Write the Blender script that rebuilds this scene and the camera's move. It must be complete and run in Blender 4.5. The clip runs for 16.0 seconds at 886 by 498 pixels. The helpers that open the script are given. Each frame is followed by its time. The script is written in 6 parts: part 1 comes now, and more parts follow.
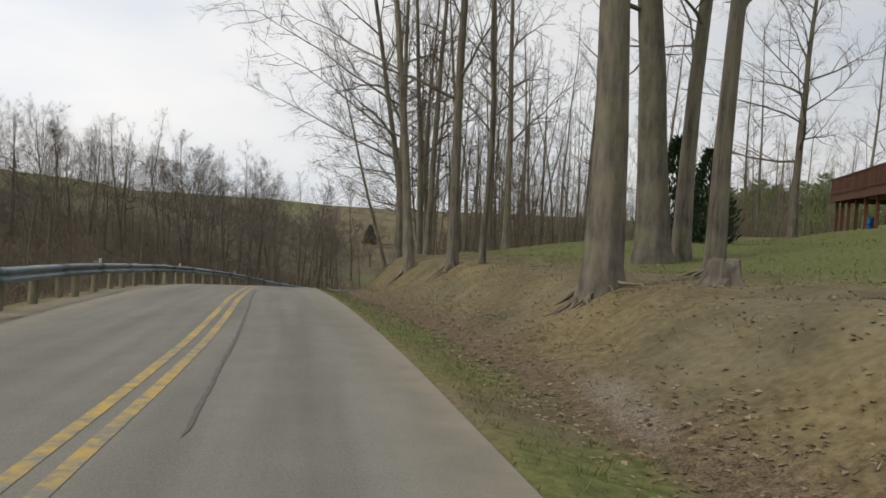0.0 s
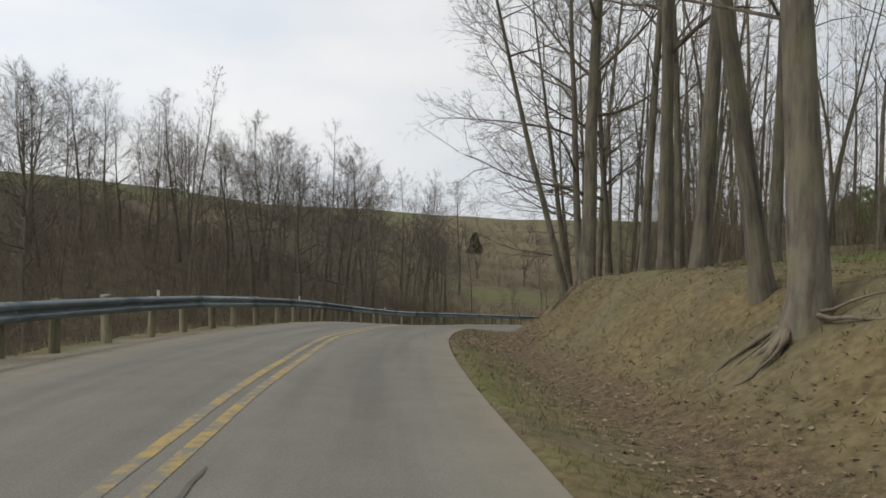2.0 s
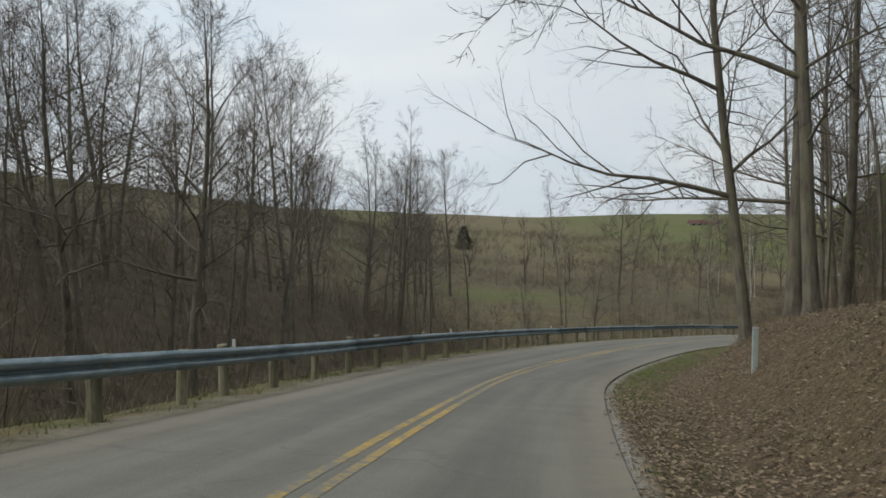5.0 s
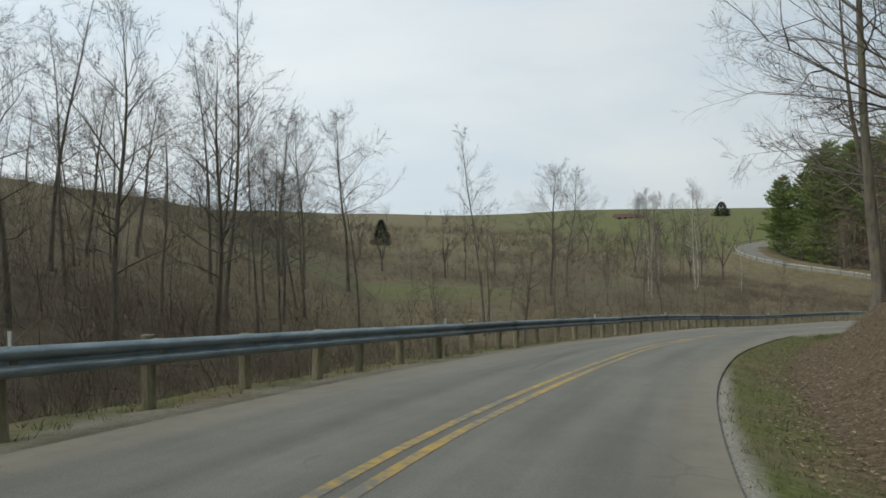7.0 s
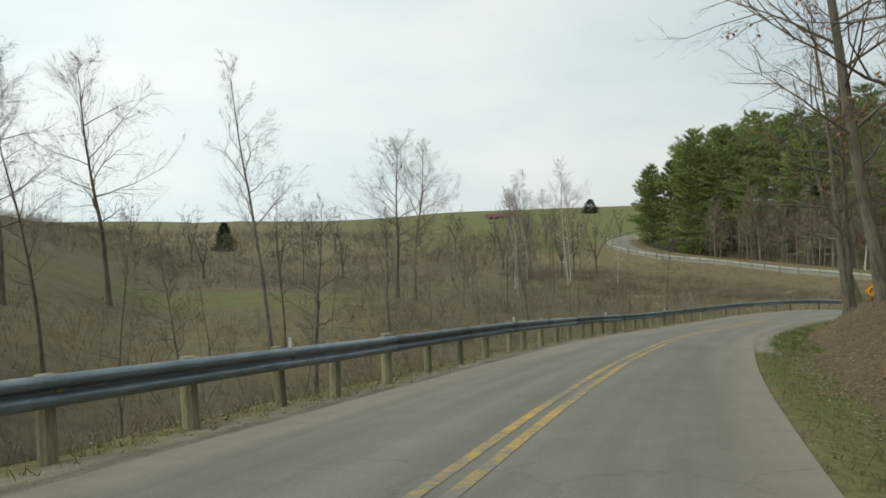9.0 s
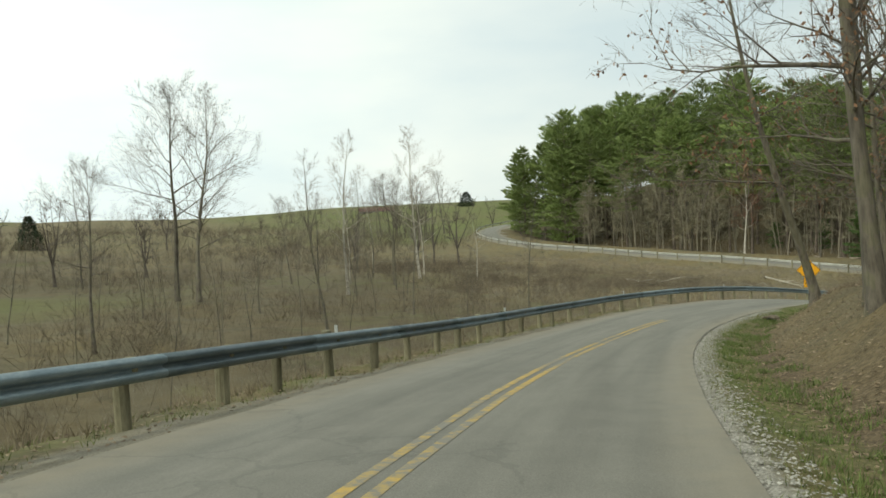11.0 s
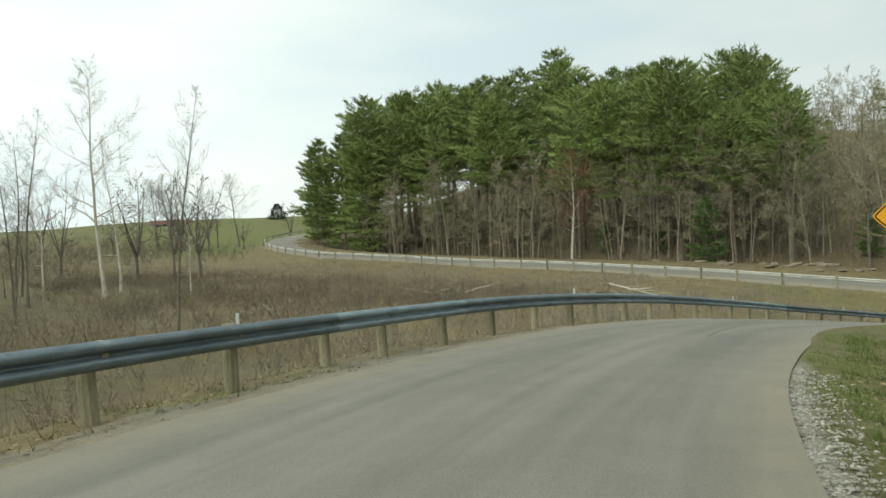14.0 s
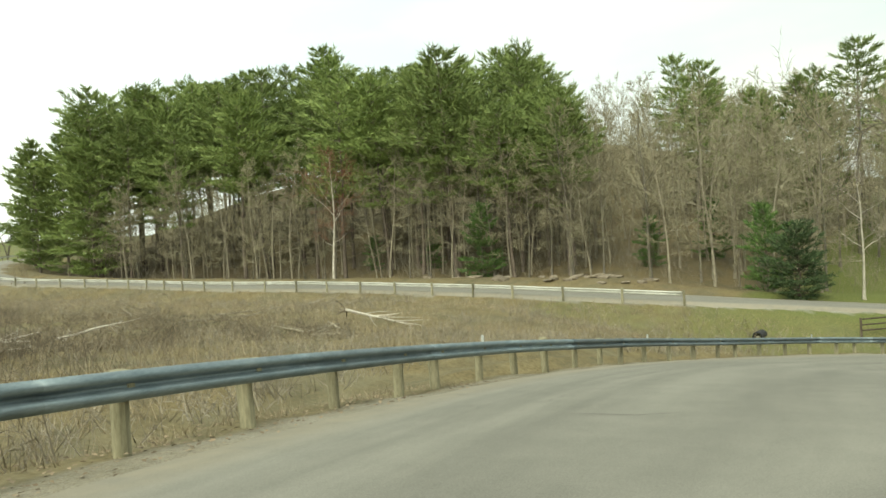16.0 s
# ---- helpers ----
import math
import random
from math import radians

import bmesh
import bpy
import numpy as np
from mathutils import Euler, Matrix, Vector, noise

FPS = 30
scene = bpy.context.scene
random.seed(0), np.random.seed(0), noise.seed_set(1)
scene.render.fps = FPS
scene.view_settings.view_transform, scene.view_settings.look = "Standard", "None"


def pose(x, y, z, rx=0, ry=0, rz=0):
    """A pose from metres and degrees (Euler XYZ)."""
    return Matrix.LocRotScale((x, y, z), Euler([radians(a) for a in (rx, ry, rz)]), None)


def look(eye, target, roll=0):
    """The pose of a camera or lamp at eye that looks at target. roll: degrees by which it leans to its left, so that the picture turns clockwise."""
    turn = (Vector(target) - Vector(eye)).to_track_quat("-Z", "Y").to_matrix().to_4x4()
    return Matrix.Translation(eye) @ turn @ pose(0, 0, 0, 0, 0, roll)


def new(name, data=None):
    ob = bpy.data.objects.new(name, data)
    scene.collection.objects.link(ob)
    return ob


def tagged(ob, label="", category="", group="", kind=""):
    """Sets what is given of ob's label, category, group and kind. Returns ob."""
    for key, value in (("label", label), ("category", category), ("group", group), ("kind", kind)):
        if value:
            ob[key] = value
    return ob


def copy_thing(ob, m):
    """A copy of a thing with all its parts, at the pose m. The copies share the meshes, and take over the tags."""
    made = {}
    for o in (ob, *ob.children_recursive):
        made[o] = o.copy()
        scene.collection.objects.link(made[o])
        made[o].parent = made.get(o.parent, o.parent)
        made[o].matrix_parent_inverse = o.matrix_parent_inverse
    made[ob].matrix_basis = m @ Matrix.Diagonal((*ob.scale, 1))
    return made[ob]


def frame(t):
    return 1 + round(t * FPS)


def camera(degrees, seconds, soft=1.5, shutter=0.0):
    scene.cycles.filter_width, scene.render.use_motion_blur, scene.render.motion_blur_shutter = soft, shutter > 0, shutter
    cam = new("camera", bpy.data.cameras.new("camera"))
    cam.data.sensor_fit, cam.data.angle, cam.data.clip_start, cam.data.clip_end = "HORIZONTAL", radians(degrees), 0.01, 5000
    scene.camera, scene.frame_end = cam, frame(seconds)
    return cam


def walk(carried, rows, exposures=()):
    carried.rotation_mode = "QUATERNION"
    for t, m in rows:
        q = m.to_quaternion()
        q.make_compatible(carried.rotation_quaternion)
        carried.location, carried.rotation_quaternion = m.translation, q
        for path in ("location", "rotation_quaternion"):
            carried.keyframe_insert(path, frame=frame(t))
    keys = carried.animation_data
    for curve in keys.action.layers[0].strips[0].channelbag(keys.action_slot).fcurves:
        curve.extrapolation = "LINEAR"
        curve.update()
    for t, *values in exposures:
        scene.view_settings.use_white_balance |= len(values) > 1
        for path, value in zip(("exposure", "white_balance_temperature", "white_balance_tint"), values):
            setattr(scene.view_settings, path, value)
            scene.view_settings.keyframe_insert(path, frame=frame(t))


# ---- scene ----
cam = camera(63.1, 16.0, soft=1.6)
PATH = [
    (0, (0.00, 0.00, 10.00), (0.136, 1.993, 9.898), 3.0),
    (0.5, (-0.55, 4.99, 9.68), (-0.515, 6.988, 9.580), 2.9),
    (1, (-1.21, 9.87, 9.38), (-1.269, 11.867, 9.285), 2.9),
    (1.5, (-1.96, 14.60, 9.07), (-2.076, 16.591, 8.979), 2.5),
    (2, (-2.65, 19.36, 8.77), (-2.790, 21.357, 8.682), 2.0),
    (2.5, (-3.33, 24.12, 8.40), (-3.474, 26.117, 8.315), 1.9),
    (3, (-3.96, 28.82, 7.93), (-4.106, 30.815, 7.847), 1.5),
    (3.5, (-4.39, 33.42, 7.43), (-4.539, 35.412, 7.343), 1.1),
    (4, (-4.50, 38.01, 6.88), (-4.635, 40.006, 6.792), 0.6),
    (4.5, (-4.56, 42.64, 6.32), (-4.682, 44.638, 6.238), 0.3),
    (5, (-4.30, 47.31, 5.71), (-4.403, 49.309, 5.627), 0.3),
    (5.5, (-3.88, 52.03, 4.99), (-3.952, 54.024, 4.908), 0.3),
    (6, (-3.32, 56.80, 4.19), (-3.350, 58.799, 4.105), 0.2),
    (6.5, (-2.60, 61.67, 3.40), (-2.572, 63.669, 3.322), -0.1),
    (7, (-1.53, 66.61, 2.69), (-1.433, 68.611, 2.613), -0.7),
    (7.5, (-0.03, 71.54, 2.03), (0.141, 73.533, 1.953), -1.1),
    (8, (1.72, 76.43, 1.39), (1.980, 78.412, 1.323), -1.6),
    (8.5, (3.88, 81.15, 0.76), (4.218, 83.121, 0.689), -2.1),
    (9, (6.28, 85.78, 0.25), (6.707, 87.732, 0.184), -2.3),
    (9.5, (8.97, 90.27, -0.36), (9.485, 92.203, -0.427), -2.9),
    (10, (11.75, 94.65, -0.94), (12.348, 96.557, -1.006), -3.3),
    (10.5, (14.61, 98.91, -1.50), (15.273, 100.794, -1.578), -3.3),
    (11, (17.55, 103.04, -2.13), (18.281, 104.897, -2.216), -3.1),
    (11.5, (20.55, 107.08, -2.74), (21.343, 108.913, -2.835), -2.9),
    (12, (23.55, 111.08, -3.38), (24.401, 112.886, -3.474), -2.7),
    (12.5, (26.69, 114.94, -4.00), (27.609, 116.715, -4.079), -2.7),
    (13, (29.97, 118.63, -4.58), (30.965, 120.362, -4.663), -2.8),
    (13.5, (33.30, 122.06, -5.06), (34.367, 123.750, -5.135), -3.0),
    (14, (36.67, 125.07, -5.47), (37.817, 126.708, -5.528), -3.1),
    (14.5, (40.03, 127.72, -5.83), (41.271, 129.285, -5.882), -3.3),
    (15, (43.53, 129.95, -6.12), (44.880, 131.421, -6.165), -3.3),
    (15.5, (47.15, 131.85, -6.42), (48.613, 133.221, -6.463), -3.5),
    (16, (50.96, 133.40, -6.76), (52.513, 134.657, -6.793), -4.0),
]
walk(cam, [(t, look(eye, target, roll)) for t, eye, target, roll in PATH],
     exposures=[(0, -0.36, 6850, 13), (4, -0.48, 6500, 9), (7, -0.42, 6350, 6), (9.5, -0.14, 6800, 1), (12.5, 0.08, 6900, -3), (14.5, 0.12, 6750, -2), (16, 0.62, 7350, -6)])

# ---------------------------------------------------------------- light
world = bpy.data.worlds.new("sky")
scene.world = world
world.use_nodes = True
wn, wl = world.node_tree.nodes, world.node_tree.links
wn.clear()
sky = wn.new("ShaderNodeTexSky")
sky.sky_type, sky.sun_disc = "NISHITA", False
sky.sun_elevation, sky.sun_rotation = radians(41), radians(252)
sky.air_density, sky.dust_density, sky.ozone_density = 1.0, 3.0, 1.0
w_scale = wn.new("ShaderNodeMix")
w_scale.data_type, w_scale.blend_type = "RGBA", "MULTIPLY"
w_scale.inputs["Factor"].default_value = 1.0
w_scale.inputs["B"].default_value = (0.11, 0.11, 0.11, 1)
w_tc, w_map, w_noise = wn.new("ShaderNodeTexCoord"), wn.new("ShaderNodeMapping"), wn.new("ShaderNodeTexNoise")
w_map.inputs["Scale"].default_value = (1.0, 1.0, 3.2)
w_noise.inputs["Scale"].default_value, w_noise.inputs["Detail"].default_value = 2.2, 5.0
w_ramp = wn.new("ShaderNodeValToRGB")
w_ramp.color_ramp.elements[0].position, w_ramp.color_ramp.elements[0].color = 0.30, (0.74, 0.83, 0.92, 1)
w_ramp.color_ramp.elements[1].position, w_ramp.color_ramp.elements[1].color = 0.62, (0.95, 0.98, 1.0, 1)
w_mix = wn.new("ShaderNodeMix")
w_mix.data_type = "RGBA"
w_mix.inputs["Factor"].default_value = 0.88
w_bg, w_out = wn.new("ShaderNodeBackground"), wn.new("ShaderNodeOutputWorld")
wl.new(sky.outputs[0], w_scale.inputs["A"])
wl.new(w_tc.outputs["Generated"], w_map.inputs["Vector"])
wl.new(w_map.outputs[0], w_noise.inputs["Vector"])
wl.new(w_noise.outputs["Fac"], w_ramp.inputs["Fac"])
wl.new(w_scale.outputs["Result"], w_mix.inputs["A"])
wl.new(w_ramp.outputs[0], w_mix.inputs["B"])
# the cloud is brighter on the side where the sun stands behind it
w_dot, w_gain = wn.new("ShaderNodeVectorMath"), wn.new("ShaderNodeMath")
w_dot.operation, w_dot.inputs[1].default_value = "DOT_PRODUCT", (-0.95, 0.15, 0.0)
w_gain.operation, w_gain.inputs[1].default_value, w_gain.inputs[2].default_value = "MULTIPLY_ADD", 0.40, 1.16
w_side = wn.new("ShaderNodeVectorMath")
w_side.operation = "SCALE"
wl.new(w_tc.outputs["Generated"], w_dot.inputs[0])
wl.new(w_dot.outputs["Value"], w_gain.inputs[0])
wl.new(w_mix.outputs["Result"], w_side.inputs[0])
wl.new(w_gain.outputs[0], w_side.inputs["Scale"])
wl.new(w_side.outputs["Vector"], w_bg.inputs["Color"])
w_bg.inputs["Strength"].default_value = 1.0
wl.new(w_bg.outputs[0], w_out.inputs["Surface"])
sun = new("sun", bpy.data.lights.new("sun", "SUN"))
sun.data.energy, sun.data.angle, sun.data.color = 1.4, radians(10), (1.0, 0.95, 0.86)
sun.matrix_world = look((-75, -25, 70), (0, 0, 0))

# ---------------------------------------------------------------- materials
def nodes_of(name, rough=0.9, metal=0.0):
    m = bpy.data.materials.new(name)
    m.use_nodes = True
    n, l = m.node_tree.nodes, m.node_tree.links
    b = n["Principled BSDF"]
    b.inputs["Roughness"].default_value, b.inputs["Metallic"].default_value = rough, metal
    b.inputs["Specular IOR Level"].default_value = 0.25
    return m, n, l, b


def noise_fac(n, l, scale, detail=4.0, stretch=None, rough=0.55, space="Object"):
    tc, nz = n.new("ShaderNodeTexCoord"), n.new("ShaderNodeTexNoise")
    nz.inputs["Scale"].default_value, nz.inputs["Detail"].default_value = scale, detail
    nz.inputs["Roughness"].default_value = rough
    if stretch:
        mp = n.new("ShaderNodeMapping")
        mp.inputs["Scale"].default_value = stretch
        l.new(tc.outputs[space], mp.inputs["Vector"])
        l.new(mp.outputs[0], nz.inputs["Vector"])
    else:
        l.new(tc.outputs[space], nz.inputs["Vector"])
    return nz.outputs["Fac"]


def ramp(n, l, fac, *stops):
    r = n.new("ShaderNodeValToRGB")
    e = r.color_ramp.elements
    while len(e) < len(stops):
        e.new(0.5)
    for el, (p, c) in zip(e, stops):
        el.position, el.color = p, (*c, 1)
    l.new(fac, r.inputs["Fac"])
    return r.outputs[0]


def mixed(n, l, fac, a, b, blend="MIX"):
    m = n.new("ShaderNodeMix")
    m.data_type, m.blend_type = "RGBA", blend
    for sock, v in ((m.inputs["Factor"], fac), (m.inputs["A"], a), (m.inputs["B"], b)):
        if isinstance(v, (int, float)):
            sock.default_value = v
        elif isinstance(v, tuple):
            sock.default_value = (*v, 1)
        else:
            l.new(v, sock)
    return m.outputs["Result"]


def maths(n, l, op, a, b=0.0, clamp=False):
    m = n.new("ShaderNodeMath")
    m.operation, m.use_clamp = op, clamp
    for sock, v in ((m.inputs[0], a), (m.inputs[1], b)):
        if isinstance(v, (int, float)):
            sock.default_value = v
        else:
            l.new(v, sock)
    return m.outputs[0]


def bumped(n, l, b, height, strength=0.4, dist=0.02):
    u = n.new("ShaderNodeBump")
    u.inputs["Strength"].default_value, u.inputs["Distance"].default_value = strength, dist
    l.new(height, u.inputs["Height"])
    l.new(u.outputs[0], b.inputs["Normal"])


def attr(n, name):
    a = n.new("ShaderNodeAttribute")
    a.attribute_name = name
    return a.outputs["Fac"]


def island_random(n):
    return n.new("ShaderNodeNewGeometry").outputs["Random Per Island"]


def object_random(n):
    return n.new("ShaderNodeObjectInfo").outputs["Random"]


def plain(name, c1, c2, scale, rough=0.85, metal=0.0, stretch=None, bump=0.3, dist=0.01, vary=None):
    """Two tones in a coarse and a fine noise, with relief; vary: 'island' or 'object' shifts the tone piece by piece."""
    m, n, l, b = nodes_of(name, rough, metal)
    f1 = noise_fac(n, l, scale, 5, stretch)
    f2 = noise_fac(n, l, scale * 7, 4, stretch)
    f = maths(n, l, "ADD", maths(n, l, "MULTIPLY", f1, 0.65), maths(n, l, "MULTIPLY", f2, 0.35))
    c = ramp(n, l, f, (0.34, c1), (0.66, c2))
    if vary:
        r = island_random(n) if vary == "island" else object_random(n)
        k = maths(n, l, "ADD", maths(n, l, "MULTIPLY", r, 0.6), 0.7)
        comb = n.new("ShaderNodeCombineColor")
        for s in comb.inputs:
            l.new(k, s)
        c = mixed(n, l, 1.0, c, comb.outputs[0], "MULTIPLY")
    l.new(c, b.inputs["Base Color"])
    if bump:
        bumped(n, l, b, f, bump, dist)
    return m


def asphalt_material():
    m, n, l, b = nodes_of("worn_asphalt", 0.82)
    big = noise_fac(n, l, 0.22, 4)
    mid = noise_fac(n, l, 1.6, 6)
    grit = noise_fac(n, l, 75, 3)
    tracks = attr(n, "wear_pale")
    c = ramp(n, l, big, (0.35, (0.138, 0.131, 0.108)), (0.65, (0.190, 0.181, 0.150)))
    c = mixed(n, l, maths(n, l, "MULTIPLY", tracks, 0.55, True), c, (0.275, 0.264, 0.222))
    c = mixed(n, l, 0.5, c, ramp(n, l, mid, (0.32, (0.115, 0.110, 0.091)), (0.68, (0.215, 0.204, 0.170))))
    c = mixed(n, l, 0.35, c, ramp(n, l, grit, (0.35, (0.07, 0.068, 0.06)), (0.7, (0.33, 0.32, 0.29))))
    # long faint streaks and stains that run with the lanes
    way, across = n.new("ShaderNodeCombineXYZ"), n.new("ShaderNodeTexNoise")
    l.new(maths(n, l, "MULTIPLY", attr(n, "along"), 0.10), way.inputs[0])
    l.new(maths(n, l, "MULTIPLY", attr(n, "across"), 1.9), way.inputs[1])
    across.inputs["Scale"].default_value, across.inputs["Detail"].default_value = 1.0, 5.0
    l.new(way.outputs[0], across.inputs["Vector"])
    c = mixed(n, l, 0.30, c, ramp(n, l, across.outputs["Fac"], (0.34, (0.098, 0.094, 0.078)), (0.50, (0.185, 0.176, 0.146)), (0.66, (0.275, 0.262, 0.220))))
    dust = maths(n, l, "MULTIPLY", attr(n, "edge"), noise_fac(n, l, 2.5, 5), True)
    c = mixed(n, l, dust, c, (0.30, 0.26, 0.19))
    # seams and crazing in old patches
    tc, vo = n.new("ShaderNodeTexCoord"), n.new("ShaderNodeTexVoronoi")
    vo.feature = "DISTANCE_TO_EDGE"
    vo.inputs["Scale"].default_value = 0.55
    wob = n.new("ShaderNodeVectorMath")
    nz = n.new("ShaderNodeTexNoise")
    nz.inputs["Scale"].default_value, nz.inputs["Detail"].default_value = 1.1, 5
    l.new(tc.outputs["Object"], nz.inputs["Vector"])
    l.new(tc.outputs["Object"], wob.inputs[0])
    l.new(nz.outputs["Color"], wob.inputs[1])
    l.new(wob.outputs[0], vo.inputs["Vector"])
    crack = maths(n, l, "LESS_THAN", vo.outputs["Distance"], 0.012)
    where = maths(n, l, "GREATER_THAN", noise_fac(n, l, 0.13, 2), 0.62)
    c = mixed(n, l, maths(n, l, "MULTIPLY", maths(n, l, "MULTIPLY", crack, where), 0.16), c, (0.05, 0.048, 0.045))
    l.new(c, b.inputs["Base Color"])
    bumped(n, l, b, grit, 0.35, 0.006)
    return m


def line_paint_material():
    m, n, l, b = nodes_of("worn_yellow_paint", 0.7)
    f = noise_fac(n, l, 5.5, 7, None, 0.7)
    far = noise_fac(n, l, 0.35, 3)
    gone = maths(n, l, "ADD", f, maths(n, l, "MULTIPLY", far, 0.55))
    c = ramp(n, l, gone, (0.62, (0.50, 0.325, 0.075)), (0.77, (0.35, 0.265, 0.115)), (0.87, (0.205, 0.193, 0.160)))
    l.new(c, b.inputs["Base Color"])
    bumped(n, l, b, f, 0.2, 0.004)
    return m


def ground_material():
    """Winter ground: dead grass, green grass, leaf litter, bare clay and gravel, told apart by the sheet's own cover values."""
    m, n, l, b = nodes_of("winter_ground", 0.95)
    big, mid = noise_fac(n, l, 0.10, 5), noise_fac(n, l, 0.9, 6)
    fine, grit = noise_fac(n, l, 9.0, 5), noise_fac(n, l, 42, 4)
    tan = ramp(n, l, mid, (0.30, (0.106, 0.079, 0.036)), (0.52, (0.178, 0.137, 0.061)), (0.72, (0.230, 0.184, 0.092)))
    tan = mixed(n, l, 0.45, tan, ramp(n, l, fine, (0.36, (0.068, 0.055, 0.029)), (0.64, (0.25, 0.205, 0.115))))
    tan = mixed(n, l, ramp(n, l, noise_fac(n, l, 0.33, 5), (0.42, (0, 0, 0)), (0.62, (0.55, 0.55, 0.55))), tan, ramp(n, l, mid, (0.35, (0.085, 0.083, 0.050)), (0.65, (0.165, 0.155, 0.105))))
    green = ramp(n, l, fine, (0.32, (0.070, 0.085, 0.024)), (0.55, (0.128, 0.142, 0.042)), (0.75, (0.185, 0.180, 0.068)))
    litter = ramp(n, l, fine, (0.38, (0.042, 0.030, 0.018)), (0.50, (0.110, 0.080, 0.046)), (0.62, (0.190, 0.140, 0.082)))
    litter = mixed(n, l, 0.5, litter, ramp(n, l, grit, (0.38, (0.034, 0.025, 0.015)), (0.62, (0.225, 0.166, 0.100))))
    gravel = ramp(n, l, grit, (0.30, (0.14, 0.125, 0.10)), (0.66, (0.42, 0.40, 0.35)))
    wood = ramp(n, l, mid, (0.30, (0.060, 0.047, 0.031)), (0.70, (0.125, 0.100, 0.064)))
    c = tan
    for name, col in (("woods", wood), ("litter", litter), ("green", green), ("gravel", gravel)):
        a = attr(n, name)
        k = maths(n, l, "ADD", maths(n, l, "MULTIPLY", a, 1.9), maths(n, l, "MULTIPLY", mid, 0.9))
        k = maths(n, l, "ADD", k, maths(n, l, "MULTIPLY", big, 0.5))
        k = maths(n, l, "SUBTRACT", k, 1.15, True)
        k = maths(n, l, "MULTIPLY", k, maths(n, l, "GREATER_THAN", a, 0.02), True)
        c = mixed(n, l, k, c, col)
    l.new(c, b.inputs["Base Color"])
    bumped(n, l, b, maths(n, l, "ADD", fine, maths(n, l, "MULTIPLY", grit, 0.4)), 0.75, 0.04)
    return m


def bark_material(name, dark, light, moss=0.0):
    m, n, l, b = nodes_of(name, 0.92)
    ridges = noise_fac(n, l, 9.0, 6, (1.0, 1.0, 0.16), 0.65)
    blot = noise_fac(n, l, 1.3, 4)
    c = ramp(n, l, ridges, (0.32, dark), (0.66, light))
    c = mixed(n, l, 0.35, c, ramp(n, l, blot, (0.35, dark), (0.65, light)))
    if moss:
        c = mixed(n, l, maths(n, l, "MULTIPLY", maths(n, l, "GREATER_THAN", blot, 0.52), moss), c, (0.14, 0.15, 0.055))
    r = maths(n, l, "ADD", maths(n, l, "MULTIPLY", object_random(n), 0.4), 0.8)
    comb = n.new("ShaderNodeCombineColor")
    for s in comb.inputs:
        l.new(r, s)
    c = mixed(n, l, 1.0, c, comb.outputs[0], "MULTIPLY")
    l.new(c, b.inputs["Base Color"])
    bumped(n, l, b, ridges, 0.8, 0.03)
    return m


def leaf_material(name, c1, c2, rough=0.7):
    m, n, l, b = nodes_of(name, rough)
    c = ramp(n, l, island_random(n), (0.0, c1), (1.0, c2))
    r = maths(n, l, "ADD", maths(n, l, "MULTIPLY", object_random(n), 0.5), 0.75)
    comb = n.new("ShaderNodeCombineColor")
    for s in comb.inputs:
        l.new(r, s)
    c = mixed(n, l, 1.0, c, comb.outputs[0], "MULTIPLY")
    l.new(c, b.inputs["Base Color"])
    return m


ASPHALT = asphalt_material()
PAINT = line_paint_material()
GROUND = ground_material()
BARK = bark_material("grey_brown_bark", (0.056, 0.049, 0.039), (0.232, 0.206, 0.164), 0.22)
BARK_TAN = bark_material("tan_bark", (0.12, 0.102, 0.074), (0.37, 0.33, 0.25))
BARK_DARK = bark_material("dark_bark", (0.035, 0.028, 0.022), (0.125, 0.100, 0.076))
BARK_PALE = bark_material("pale_sycamore_bark", (0.25, 0.22, 0.18), (0.62, 0.58, 0.50))
BARK_PINE = bark_material("pine_bark", (0.070, 0.055, 0.045), (0.23, 0.19, 0.155))
TWIG = plain("twigs", (0.085, 0.072, 0.059), (0.190, 0.162, 0.134), 3.0, 0.9, bump=0, vary="object")
TWIG_PALE = plain("pale_twigs", (0.14, 0.12, 0.10), (0.30, 0.26, 0.215), 3.0, 0.9, bump=0, vary="object")
TWIG_TAN = plain("tan_grey_twigs", (0.165, 0.148, 0.098), (0.335, 0.306, 0.208), 3.0, 0.9, bump=0, vary="object")
TWIG_RED = plain("budding_red_twigs", (0.14, 0.07, 0.045), (0.26, 0.14, 0.09), 3.0, 0.9, bump=0)
BRUSH = plain("brush_stems", (0.088, 0.072, 0.051), (0.205, 0.168, 0.120), 0.5, 0.9, bump=0, vary="island")
BRUSH_TAN = plain("tan_weed_stems", (0.135, 0.118, 0.088), (0.33, 0.295, 0.232), 0.5, 0.9, bump=0, vary="island")
BARK_ROOT = bark_material("weathered_root_bark", (0.085, 0.071, 0.053), (0.27, 0.23, 0.172))
NEEDLES = leaf_material("pine_needles", (0.120, 0.168, 0.050), (0.205, 0.255, 0.082))
CEDAR = leaf_material("cedar_foliage", (0.010, 0.022, 0.010), (0.036, 0.060, 0.024))
SPRUCE = leaf_material("spruce_needles", (0.026, 0.048, 0.020), (0.075, 0.108, 0.046))
YOUNG = leaf_material("young_pine_needles", (0.045, 0.095, 0.025), (0.125, 0.19, 0.055))
DEAD_LEAF = leaf_material("dead_leaves", (0.075, 0.053, 0.033), (0.35, 0.268, 0.178), 0.8)
